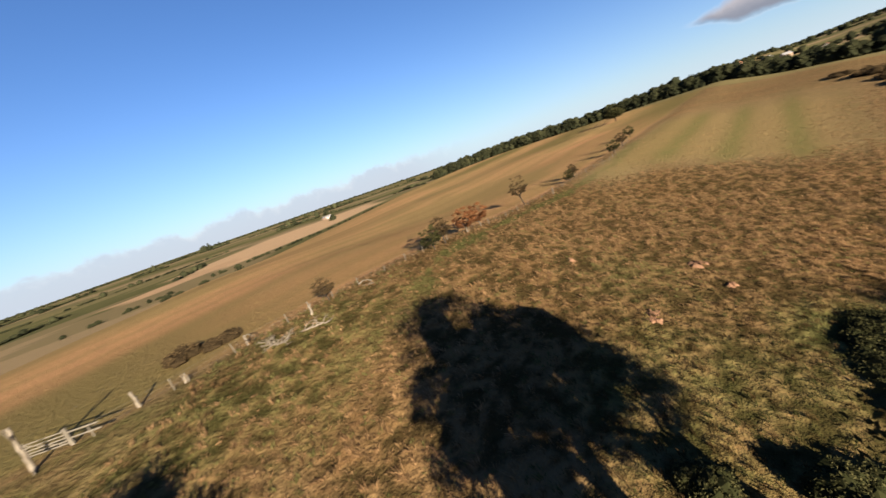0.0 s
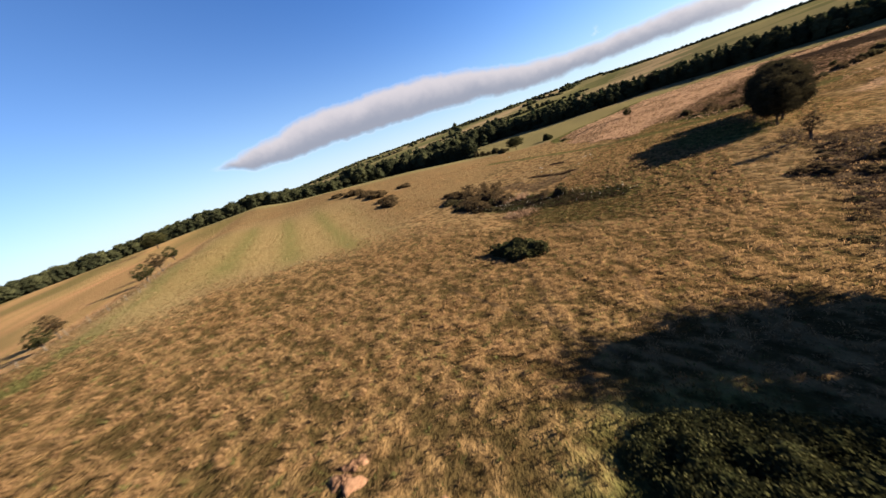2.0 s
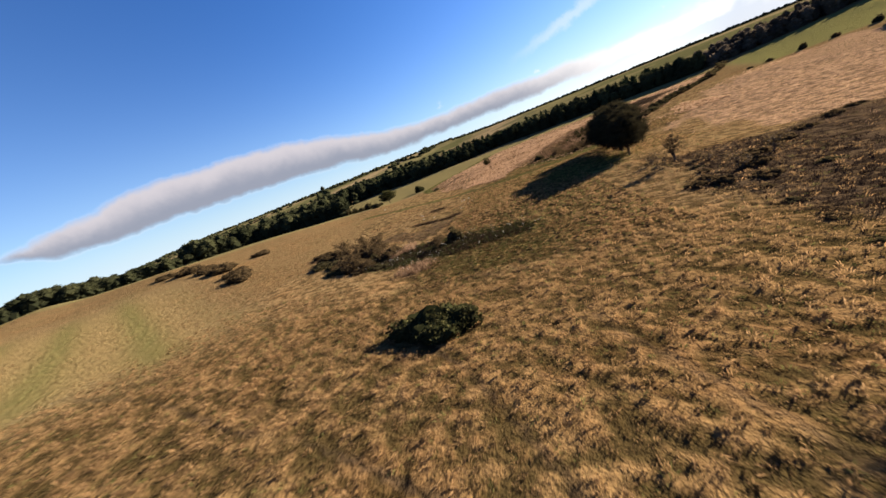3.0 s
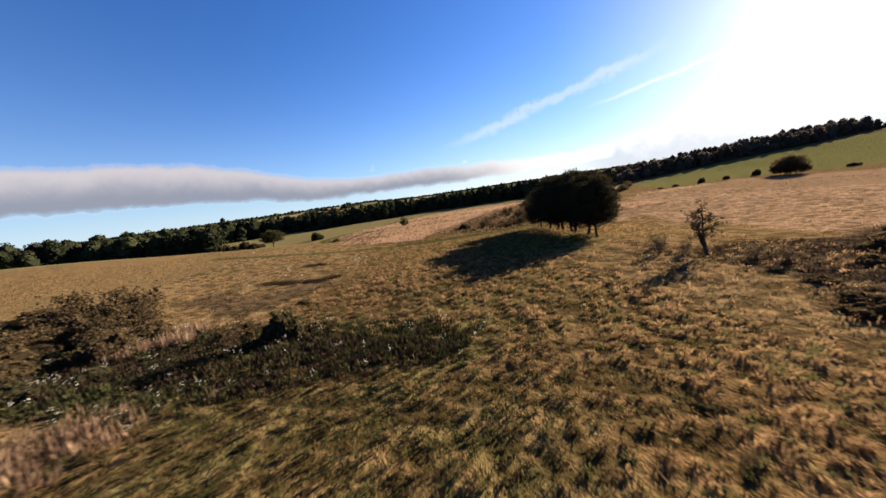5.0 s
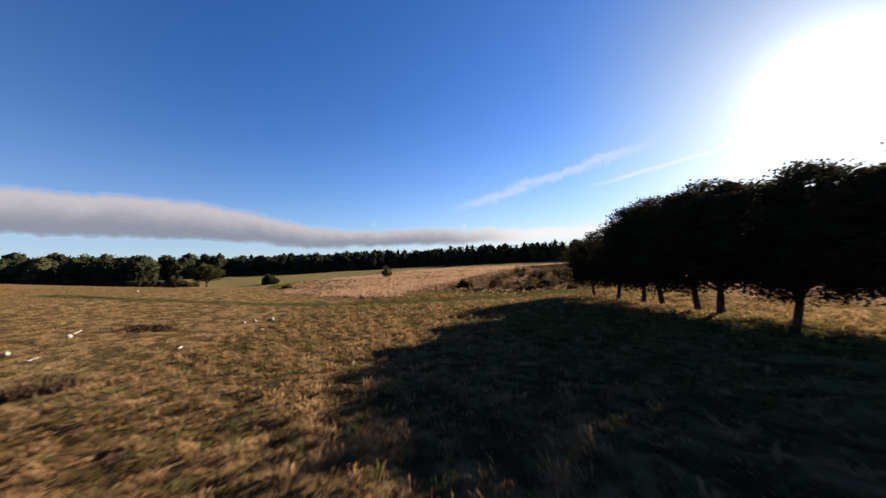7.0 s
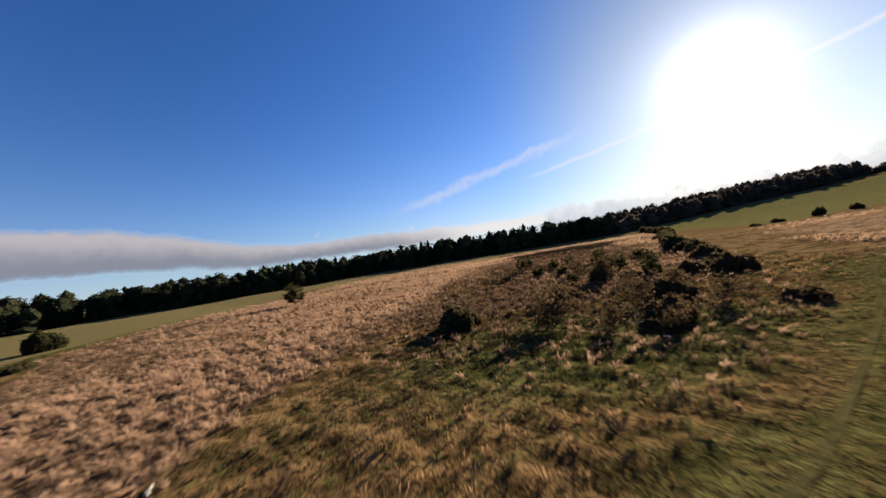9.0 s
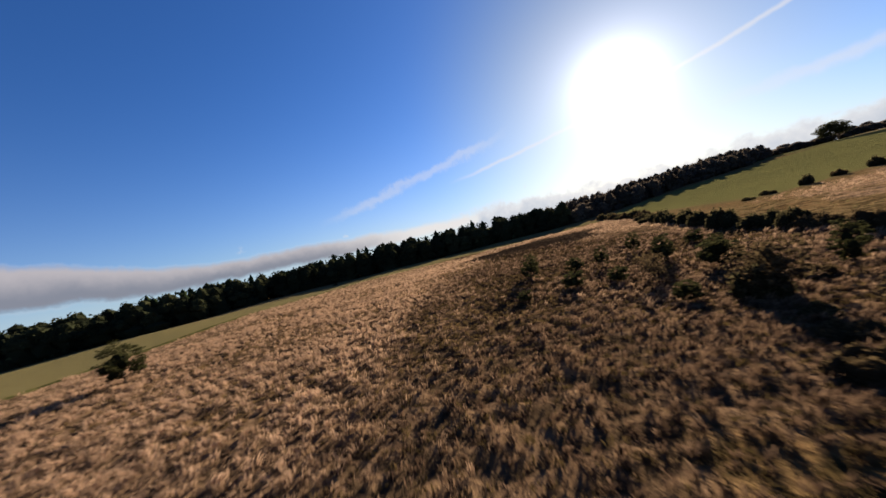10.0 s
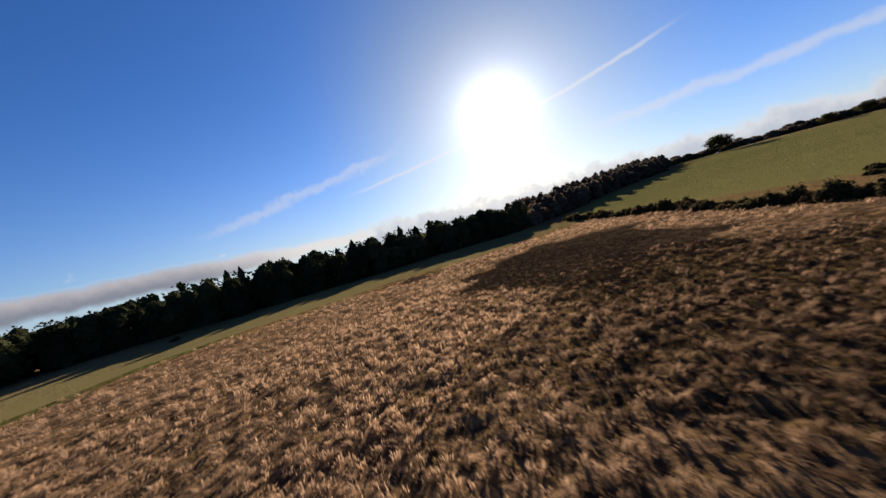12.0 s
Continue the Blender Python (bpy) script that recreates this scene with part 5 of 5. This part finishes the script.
def wood(name, line, inward, rows, gap, heights, label, seed, pine_from=99, leaf=None, broad=0.0):
    """Rows of trees behind one another along a wood's edge."""
    rng = np.random.default_rng(seed)
    leafs, pines = Soup(), Soup()
    for (x0, y0), (x1, y1) in zip(line, line[1:]):
        n = max(1, round(math.hypot(x1 - x0, y1 - y0) / gap))
        for row in range(rows):
            for i in range(n):
                f = (i + rng.uniform(0.1, 0.9)) / n
                x = x0 + (x1 - x0) * f + inward[0] * row * gap * 1.1 + rng.normal(0, gap * 0.15)
                y = y0 + (y1 - y0) * f + inward[1] * row * gap * 1.1 + rng.normal(0, gap * 0.15)
                h = rng.uniform(*heights) * (1.0 + 0.06 * row) * (0.7 if row == 0 and rng.uniform() < 0.35 else 1.0)
                if row < 2:
                    z = float(land(x, y))
                    lump(leafs, rng, (x + rng.normal(0, gap * 0.3), y + rng.normal(0, gap * 0.3), z + 1.0), (gap * 0.62, gap * 0.62, rng.uniform(2.2, 3.6)), 0.2, False, 0.3)
                pine = row >= pine_from and rng.uniform() < 0.6
                wood_tree(pines if pine else leafs, rng, x, y, h * (0.94 if pine else 1), max(gap * rng.uniform(0.55, 0.85), h * broad * rng.uniform(0.85, 1.15)), float(np.clip(rng.normal(0.45, 0.2), 0.05, 1)), pine)
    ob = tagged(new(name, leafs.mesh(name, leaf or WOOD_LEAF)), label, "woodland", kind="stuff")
    if pines.n:
        tagged(new("conifers", pines.mesh("conifers", PINE)), "dark conifers standing among the " + label, "woodland", kind="stuff")
    return ob


EAST_EDGE = [(380, 170), (358, 107), (362, 66), (386, 28), (376, 0), (370, -25), (361, -52), (355, -99), (331, -133)]
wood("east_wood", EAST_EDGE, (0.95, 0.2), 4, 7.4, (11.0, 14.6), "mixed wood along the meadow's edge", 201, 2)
wood("hill_wood", [(331, -135), (333, -172), (331, -234), (322, -300), (334, -372)], (1.0, -0.1), 5, 5.6, (8.5, 12.5), "brown half-bare wood on the hillside, hazed pale in colour", 202, leaf=HAZED_WOOD)
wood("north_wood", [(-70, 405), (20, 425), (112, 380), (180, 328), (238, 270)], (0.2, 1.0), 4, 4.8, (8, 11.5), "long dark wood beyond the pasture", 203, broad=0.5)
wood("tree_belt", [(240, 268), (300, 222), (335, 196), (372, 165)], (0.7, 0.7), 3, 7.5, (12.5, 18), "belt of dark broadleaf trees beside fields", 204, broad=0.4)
wood("ridge_wood", [(334, -385), (270, -400), (200, -396), (110, -400)], (0.0, -1.0), 2, 10.0, (5, 8), "line of trees along the ridge", 205, leaf=HAZED_WOOD)
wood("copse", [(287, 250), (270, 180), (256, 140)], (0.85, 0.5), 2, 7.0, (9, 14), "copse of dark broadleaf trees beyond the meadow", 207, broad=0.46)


def hedgerows():
    """Hedges and copses between the far fields."""
    rng = np.random.default_rng(206)
    s = Soup()

    def row(x0, y0, x1, y1, step, size):
        n = max(2, int(math.hypot(x1 - x0, y1 - y0) / step))
        for i in range(n):
            if rng.uniform() < 0.12:
                continue
            f = i / n
            x, y = x0 + (x1 - x0) * f + rng.normal(0, 2), y0 + (y1 - y0) * f + rng.normal(0, 2)
            big = size * (rng.uniform(1.5, 2.4) if rng.uniform() < 0.2 else rng.uniform(0.5, 1.0))
            z = float(land(x, y))
            lump(s, rng, (x, y, z + big * 0.7), (step * 0.62, step * 0.62, big), float(np.clip(rng.normal(0.35, 0.2), 0, 1)), False, 0.25)

    for _ in range(28):
        a = math.radians(rng.uniform(-95, 20))
        d = 620 + 3200 * rng.uniform(0, 1) ** 1.5
        x, y = math.sin(a) * d, math.cos(a) * d
        t = rng.choice([0.54, 2.11]) + rng.normal(0, 0.15)
        n = rng.uniform(90, 260) * (1 + d / 1500)
        row(x, y, x + math.cos(t) * n, y + math.sin(t) * n, 6 + d / 180, 2.0 + d / 800)
    for _ in range(34):
        a = math.radians(rng.uniform(20, 82))
        d = 520 + 2400 * rng.uniform(0, 1) ** 1.3
        x, y = 100 + math.sin(a) * d, math.cos(a) * d
        t = rng.choice([0.54, 2.11]) + rng.normal(0, 0.15)
        n = rng.uniform(90, 300) * (1 + d / 1500)
        row(x, y, x + math.cos(t) * n, y + math.sin(t) * n, 6 + d / 180, 2.6 + d / 650)
    for _ in range(14):
        a = math.radians(rng.uniform(-90, 82))
        d = 800 + 2600 * rng.uniform(0, 1)
        x, y = math.sin(a) * d, math.cos(a) * d
        for i in range(3):
            row(x, y + i * 18, x + rng.uniform(80, 220), y + i * 18 + rng.normal(0, 20), 12 + d / 200, 5 + d / 500)
    # the ridges that close the view
    for a0, a1, d, size in [(-90, 20, 3900, 14), (20, 84, 3300, 16), (84, 200, 2800, 14)]:
        for k in range(2):
            for b in np.arange(a0, a1, 0.35):
                r = math.radians(b + rng.normal(0, 0.1))
                e = d + k * 160 + rng.normal(0, 40)
                x, y = 100 + math.sin(r) * e, math.cos(r) * e
                lump(s, rng, (x, y, float(land(x, y)) + size * 0.3), (17, 17, size * rng.uniform(0.5, 1.0)), float(np.clip(rng.normal(0.4, 0.15), 0, 1)), False, 0.2)
    tagged(new("hedgerows", s.mesh("hedgerows", WOOD_LEAF)), "distant hedges and copses between farm fields", "woodland", kind="stuff")
    # thorn hedge under the brow of the grazed slope
    h = Soup()
    for x0, y0, x1, y1 in [(-330, 180, -250, 330), (-250, 330, -150, 470), (-120, 150, -170, 120)]:
        n = int(math.hypot(x1 - x0, y1 - y0) / 5)
        for i in range(n):
            if rng.uniform() < 0.4:
                continue
            x, y = x0 + (x1 - x0) * i / n + rng.normal(0, 1), y0 + (y1 - y0) * i / n + rng.normal(0, 1)
            wood_tree(h, rng, x, y, rng.uniform(1.8, 3.8), rng.uniform(1.8, 3.0), float(rng.uniform(0.2, 0.6)))
    tagged(new("thorn_hedge", h.mesh("thorn_hedge", WOOD_LEAF)), "uneven thorn hedge along the grazed slope", "hedge", kind="stuff")


hedgerows()


# ---- far houses ----
def house(x, y, turn, length, depth, eaves, wall, roof, label):
    thing = stand("house", x, y, label, "house", "far houses", 0.2, turn)
    bm = bmesh.new()
    bmesh.ops.create_cube(bm, size=1.0)
    bmesh.ops.scale(bm, vec=(length, depth, eaves), verts=bm.verts)
    bmesh.ops.translate(bm, vec=(0, 0, eaves / 2), verts=bm.verts)
    for sx in (-1, 1):
        a = [bm.verts.new((sx * length / 2, sy * depth / 2, eaves)) for sy in (-1, 1)]
        bm.faces.new((*a, bm.verts.new((sx * length / 2, 0, eaves + depth * 0.42))))
    me = bpy.data.meshes.new("wall")
    bm.to_mesh(me)
    bm.free()
    me.materials.append(wall)
    part("wall", me, thing)
    s, e = Soup(), 0.35
    rise = depth * 0.42
    for sy in (-1, 1):
        lx, o = length / 2 + e, sy * (depth / 2 + e)
        drop = -e * rise / (depth / 2)
        v = [(-lx, o, eaves + drop), (lx, o, eaves + drop), (lx, 0, eaves + rise), (-lx, 0, eaves + rise)]
        v += [(a, b, c + 0.22) for a, b, c in v]
        s.add(v, [(0, 1, 2), (0, 2, 3), (4, 6, 5), (4, 7, 6), (0, 5, 1), (0, 4, 5), (1, 6, 2), (1, 5, 6), (3, 4, 0), (3, 7, 4), (2, 7, 3), (2, 6, 7)])
    top = part("roof", s.mesh("roof", roof), thing)
    c = Soup()
    box(c, (length * 0.32, 0, eaves + rise + 0.4), (0.9, 0.7, 1.8))
    part("chimney", c.mesh("chimney", BRICKS), top)
    pane = bar((1.1, 0.08, 1.2), "window", PANE)
    for sy in (-1, 1):
        for i in range(3):
            for z in (1.5, 4.0):
                if z + 0.7 < eaves:
                    part("window", pane, thing).location = ((i - 1) * length * 0.3, sy * (depth / 2 + 0.01), z)


house(300, 330, 20, 14, 7, 4.8, RENDER, SLATE, "white farmhouse with slate roof among trees")
house(284, 338, 100, 9, 6, 3.2, RENDER, SLATE, "low white outbuilding with slate roof among trees")
for x, y, turn, wall, roof in [(470, 760, 30, BRICKS, TILE), (500, 735, 80, RENDER, SLATE), (535, 745, 10, BRICKS, SLATE), (560, 700, 50, RENDER, TILE), (430, 800, 20, BRICKS, SLATE), (610, 640, 35, BRICKS, TILE), (-455, 870, 60, RENDER, SLATE), (-475, 885, 150, BRICKS, SLATE)]:
    house(x, y, turn, 15, 8, 5.2, wall, roof, "distant farm building with pitched roof")


# ---- ruts of the track ----
def rut(side, label):
    """A shallow wheel rut of bare dark turf between raised edges."""
    line = np.array(TRACK, float)
    t = np.concatenate([np.linspace(a, b, 14, endpoint=False) for a, b in zip(line, line[1:])])
    for _ in range(12):
        t[1:-1] = (t[:-2] + t[1:-1] * 2 + t[2:]) / 4
    along = unit(np.gradient(t, axis=0))
    across = np.stack([-along[:, 1], along[:, 0]], -1)
    rng = np.random.default_rng(int(40 + side * 7))
    mid = t + across * side
    prof = [(-0.16, -0.05), (-0.11, 0.02), (-0.06, -0.01), (0.0, -0.02), (0.06, -0.01), (0.11, 0.02), (0.16, -0.05)]
    rows = []
    for o, h in prof:
        p = mid + across * (o * (1 + rng.normal(0, 0.12, (len(t), 1))))
        rows.append(np.concatenate([p, (land(p[:, 0], p[:, 1]) + 0.05 + h + rng.normal(0, 0.015, len(t)))[:, None]], 1))
    v = np.stack(rows, 1).reshape(-1, 3)
    k = np.arange(len(v)).reshape(len(t), len(prof))
    f = np.stack([k[:-1, :-1], k[1:, :-1], k[1:, 1:], k[:-1, 1:]], -1).reshape(-1, 4)
    tagged(new("wheel_rut", quick_mesh("wheel_rut", v, f, RUT, smooth_faces=True)), label, "track", kind="structure")


rut(-0.85, "dark wheel rut worn into green turf")
rut(0.85, "dark wheel rut worn into green turf")

# ---- grass, nettles and heather ----
def scatter(rng, x0, x1, y0, y1, per_m2):
    n = int((x1 - x0) * (y1 - y0) * per_m2)
    return rng.uniform(x0, x1, n), rng.uniform(y0, y1, n)


def tuft_places(rng, x0, x1, y0, y1, gap):
    """Places for tufts, shaken off an even grid."""
    gx, gy = np.meshgrid(np.arange(x0, x1, gap), np.arange(y0, y1, gap))
    return gx.ravel() + rng.uniform(-0.48, 0.48, gx.size) * gap, gy.ravel() + rng.uniform(-0.48, 0.48, gx.size) * gap


def lean_of(rng, x, y):
    """Which way the wind and the slope have laid the tufts, as a share of their height."""
    ang = 2.9 + 0.8 * (patches(x, y, 9.0, 2) - 0.5) + rng.normal(0, 0.45, len(x))
    much = rng.uniform(0.3, 1.3, len(x))
    return np.stack([np.cos(ang) * much, np.sin(ang) * much], -1)


def meadow():
    rng = np.random.default_rng(301)
    sward, greens, tawny, heath, nettle, seed = Soup(), Soup(), Soup(), Soup(), Soup(), Soup()
    for x0, x1, y0, y1, gap, per in [(-26, 14, 12, 46, 0.56, 13), (14, 62, 18, 56, 0.54, 13), (2, 62, 2, 12, 0.7, 10), (14, 62, 12, 18, 0.6, 12), (-12, 14, 46, 56, 0.56, 13), (-12, 70, 56, 80, 0.62, 11), (-5, 110, 80, 128, 1.0, 8), (62, 112, 14, 46, 0.50, 18), (62, 152, 46, 72, 1.0, 9), (70, 152, 72, 112, 1.4, 7), (152, 205, 38, 104, 1.4, 7), (112, 152, -12, 44, 0.56, 15), (62, 112, -8, 14, 0.75, 10), (152, 190, -28, 38, 0.56, 15), (60, 150, -60, -8, 1.4, 6), (150, 232, -110, -24, 1.4, 6)]:
        x, y = tuft_places(rng, x0, x1, y0, y1, gap)
        g, r, h = cover_at(x, y)
        p, q = along_fence(x, y)
        rise = tussock(x, y)[1]
        keep = (q > -2.5) & (edge_gap(GORSE_PATCH, x, y) < 0) & (edge_gap(ROUGH_A, x, y) < 0) & (rng.uniform(0, 1, len(x)) < 0.78 + 0.35 * rise)
        keep &= (np.abs(line_gap(TRACK, x, y) - 0.85) > 0.24) & (np.minimum.reduce([line_gap(path, x, y) for path in DEER_PATHS]) > 0.32) & (rng.uniform(0, 1, len(x)) > h * 0.7)
        keep &= fields_at(x, y)[1] < rng.uniform(0.25, 0.75, len(x))
        short = 1 - 0.6 * smooth(1.3 - line_gap(TRACK, x, y) / 3.5)
        patch = 0.5 * patches(x, y, 13.0, 2) + 0.3 * patches(x, y, 3.5, 3) + 0.2 * patches(x, y, 1.1, 0)
        is_green = rng.uniform(0, 1, len(x)) < np.clip(g * 0.8 + (0.07 + 0.2 * smooth((x - 95) / 30)) * smooth((0.47 - patch) / 0.2) + 0.13 + 0.2 * smooth((x - 95) / 30), 0, 0.92)
        # tufts in the hollows get a darker tone in the same way
        tone = np.clip(0.34 + 0.26 * rise + 0.14 * patches(x, y, 0.9, 1) + rng.normal(0, 0.2, len(x)), 0, 1)
        tone = tone * (1 - 0.2 * smooth((x - 146) / 10))
        # tufts toned darker in three rounded patches, shade put into their colour
        dimmed = np.maximum(np.maximum(smooth(1.4 - np.hypot(x - 9, y - 17) / 12), smooth(1.4 - np.hypot(x - 19, y - 24) / 9)), smooth(1.4 - np.hypot((x - 71) / 10, (y - 36) / 13)))
        tone = tone * (1 - 0.8 * dimmed)
        tone = tone * (1 - 0.75 * smooth((edge_gap(SCRUB_LAND, x, y) + 4) / 8))
        size = rng.uniform(0.7, 1.25, len(x)) * short
        lean = lean_of(rng, x, y)
        a = keep & ~is_green
        n = int(a.sum())
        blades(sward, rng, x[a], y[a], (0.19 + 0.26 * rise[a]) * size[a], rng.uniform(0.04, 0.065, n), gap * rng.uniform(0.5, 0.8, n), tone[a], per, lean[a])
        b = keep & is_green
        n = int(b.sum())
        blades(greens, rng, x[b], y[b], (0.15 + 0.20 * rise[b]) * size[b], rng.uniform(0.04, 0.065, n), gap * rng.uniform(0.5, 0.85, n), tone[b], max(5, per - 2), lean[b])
    # tall tawny grass in tussocks
    for x0, x1, y0, y1, gap, per in [(162, 258, -48, 46, 0.54, 18), (258, 284, -62, 30, 0.72, 16), (284, 325, -62, 30, 1.1, 12), (258, 325, -118, -62, 1.1, 12), (258, 325, 30, 52, 1.1, 12), (162, 262, 46, 72, 1.0, 12), (205, 258, -110, -48, 1.1, 12), (60, 165, -70, -8, 1.6, 8)]:
        x, y = tuft_places(rng, x0, x1, y0, y1, gap)
        g, r, h = cover_at(x, y)
        rise = tussock(x, y)[1]
        patch = 0.65 * patches(x, y, 11.0, 2) + 0.35 * patches(x, y, 3.0, 3)
        scrub = smooth((edge_gap(SCRUB_LAND, x, y) + 4) / 8)
        keep = (line_gap(TRAIL, x, y) > 0.55) & (rng.uniform(0, 1, len(x)) < r + 0.35 * scrub) & (rng.uniform(0, 1, len(x)) < 0.62 + 0.5 * rise)
        a = keep & (rng.uniform(0, 1, len(x)) > 0.5 * smooth((0.44 - patch) / 0.12) + 0.3 * scrub)
        tone = np.clip(0.20 + 0.40 * rise + 0.35 * patches(x, y, 2.0, 1) + rng.normal(0, 0.14, len(x)), 0, 1)
        tone = np.clip(tone - 0.55 * np.minimum(h, 0.62), 0, 1)
        tone = tone * (1 - 0.42 * scrub) * (1 - 0.72 * smooth(1.4 - np.hypot((x - 189) / 15, (y - 3) / 12)))
        size = rng.uniform(0.7, 1.25, len(x))
        lean = lean_of(rng, x, y)
        n = int(a.sum())
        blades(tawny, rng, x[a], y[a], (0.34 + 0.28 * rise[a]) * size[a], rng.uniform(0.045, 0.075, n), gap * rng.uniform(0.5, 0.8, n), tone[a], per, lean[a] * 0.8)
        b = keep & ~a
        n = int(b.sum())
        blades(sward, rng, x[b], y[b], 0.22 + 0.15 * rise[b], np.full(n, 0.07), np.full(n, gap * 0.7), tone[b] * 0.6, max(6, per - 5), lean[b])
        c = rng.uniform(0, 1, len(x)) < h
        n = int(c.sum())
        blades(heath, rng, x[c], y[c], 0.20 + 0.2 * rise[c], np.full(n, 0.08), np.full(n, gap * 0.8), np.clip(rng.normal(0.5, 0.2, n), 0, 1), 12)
    # brown dead stems along the ditch
    x, y = scatter(rng, 44, 94, -10, 16, 3.0)
    inside = (edge_gap(DITCH, x, y) > rng.uniform(-0.5, 1.0, len(x)))
    x, y = x[inside], y[inside]
    blades(heath, rng, x, y, rng.uniform(0.15, 0.4, len(x)), np.full(len(x), 0.07), np.full(len(x), 0.45), np.clip(rng.normal(0.45, 0.25, len(x)), 0, 1), 6)
    # dark rushes on the low banks of the meadow
    for line, much in [([(118, 58), (115.7, 53.5), (112.8, 47.8), (115, 44.6)], 420), ([(133.6, 56), (132.2, 51)], 130)]:
        pts = np.array(line, float)
        k = rng.integers(0, len(pts) - 1, much)
        f = rng.uniform(0, 1, (much, 1))
        at = pts[k] * (1 - f) + pts[k + 1] * f + rng.normal(0, 0.55, (much, 2))
        blades(heath, rng, at[:, 0], at[:, 1], rng.uniform(0.3, 0.6, much), np.full(much, 0.06), np.full(much, 0.4), np.clip(rng.normal(0.6, 0.25, much), 0, 1), 9)
    # nettles and thistles in the wet hollow, with pale reeds and seed heads
    x, y = scatter(rng, 70, 98, 26, 62, 9.0)
    inside = edge_gap(WET_HOLLOW, x, y) > rng.uniform(-1.2, 0.8, len(x))
    x, y = x[inside], y[inside]
    small = patches(x, y, 2.0, 3)
    dead = rng.uniform(0, 1, len(x)) < smooth((patches(x, y, 5.0, 1) - 0.4) / 0.2) * 0.6
    for soup, pick in ((nettle, ~dead), (heath, dead)):
        n = int(pick.sum())
        blades(soup, rng, x[pick], y[pick], 0.26 + 0.42 * small[pick], rng.uniform(0.06, 0.11, n), rng.uniform(0.3, 0.5, n), np.clip(0.02 + 0.42 * small[pick] + rng.normal(0, 0.15, n), 0, 1), 8)
    for cx, cy, rad, count in [(86, 55, 1.8, 170), (88, 52.4, 1.4, 120), (91.5, 53, 1.4, 110), (92.4, 58.4, 2.0, 170)]:
        ang, d = rng.uniform(0, 6.28, count), rad * np.sqrt(rng.uniform(0, 1, count))
        blades(tawny, rng, cx + np.cos(ang) * d, cy + np.sin(ang) * d, rng.uniform(0.9, 1.4, count), np.full(count, 0.04), np.full(count, 0.3), np.clip(rng.normal(0.35, 0.2, count), 0, 1), 5)
    x, y = scatter(rng, 68, 77.5, 42.5, 52, 9.0)
    stand_in = np.hypot((x - 72.3) / 3.6, (y - 47) / 3.4) < rng.uniform(0.6, 1.1, len(x))
    x, y = x[stand_in], y[stand_in]
    blades(tawny, rng, x, y, rng.uniform(0.5, 1.0, len(x)), np.full(len(x), 0.05), np.full(len(x), 0.35), np.clip(rng.normal(0.22, 0.18, len(x)), 0, 1), 7)
    x, y = scatter(rng, 64, 99, 27, 60, 0.26)
    inside = (edge_gap(WET_HOLLOW, x, y) > -1.0) | (np.hypot(x - 72.3, y - 47) < 3.2)
    x, y = x[inside], y[inside]
    z = land(x, y)
    for a, b, c in zip(x, y, z):
        top = rng.uniform(0.6, 1.15)
        tube(nettle, [(a, b, c - 0.05), (a + rng.normal(0, 0.05), b, c + top * 0.6), (a + rng.normal(0, 0.1), b + rng.normal(0, 0.1), c + top)], (0.018, 0.014, 0.01), 3, 0.6)
        cards(seed, rng, np.array([a, b, c + top]) + rng.normal(0, 0.085, (9, 3)), 0.034, np.clip(rng.normal(0.5, 0.2, 9), 0, 1))
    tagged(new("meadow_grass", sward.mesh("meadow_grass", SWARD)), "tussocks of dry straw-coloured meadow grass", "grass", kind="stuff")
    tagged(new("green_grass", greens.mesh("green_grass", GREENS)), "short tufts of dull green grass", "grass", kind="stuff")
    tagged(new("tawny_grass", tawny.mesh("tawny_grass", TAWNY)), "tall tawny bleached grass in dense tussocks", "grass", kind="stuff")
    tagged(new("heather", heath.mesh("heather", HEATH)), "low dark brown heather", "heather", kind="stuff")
    tagged(new("nettles", nettle.mesh("nettles", GORSE)), "dark nettles and thistle stems in a wet hollow", "weeds", kind="stuff")
    tagged(new("thistle_heads", seed.mesh("thistle_heads", SEED)), "fluffy pale thistle seed heads", "weeds", kind="stuff")


meadow()
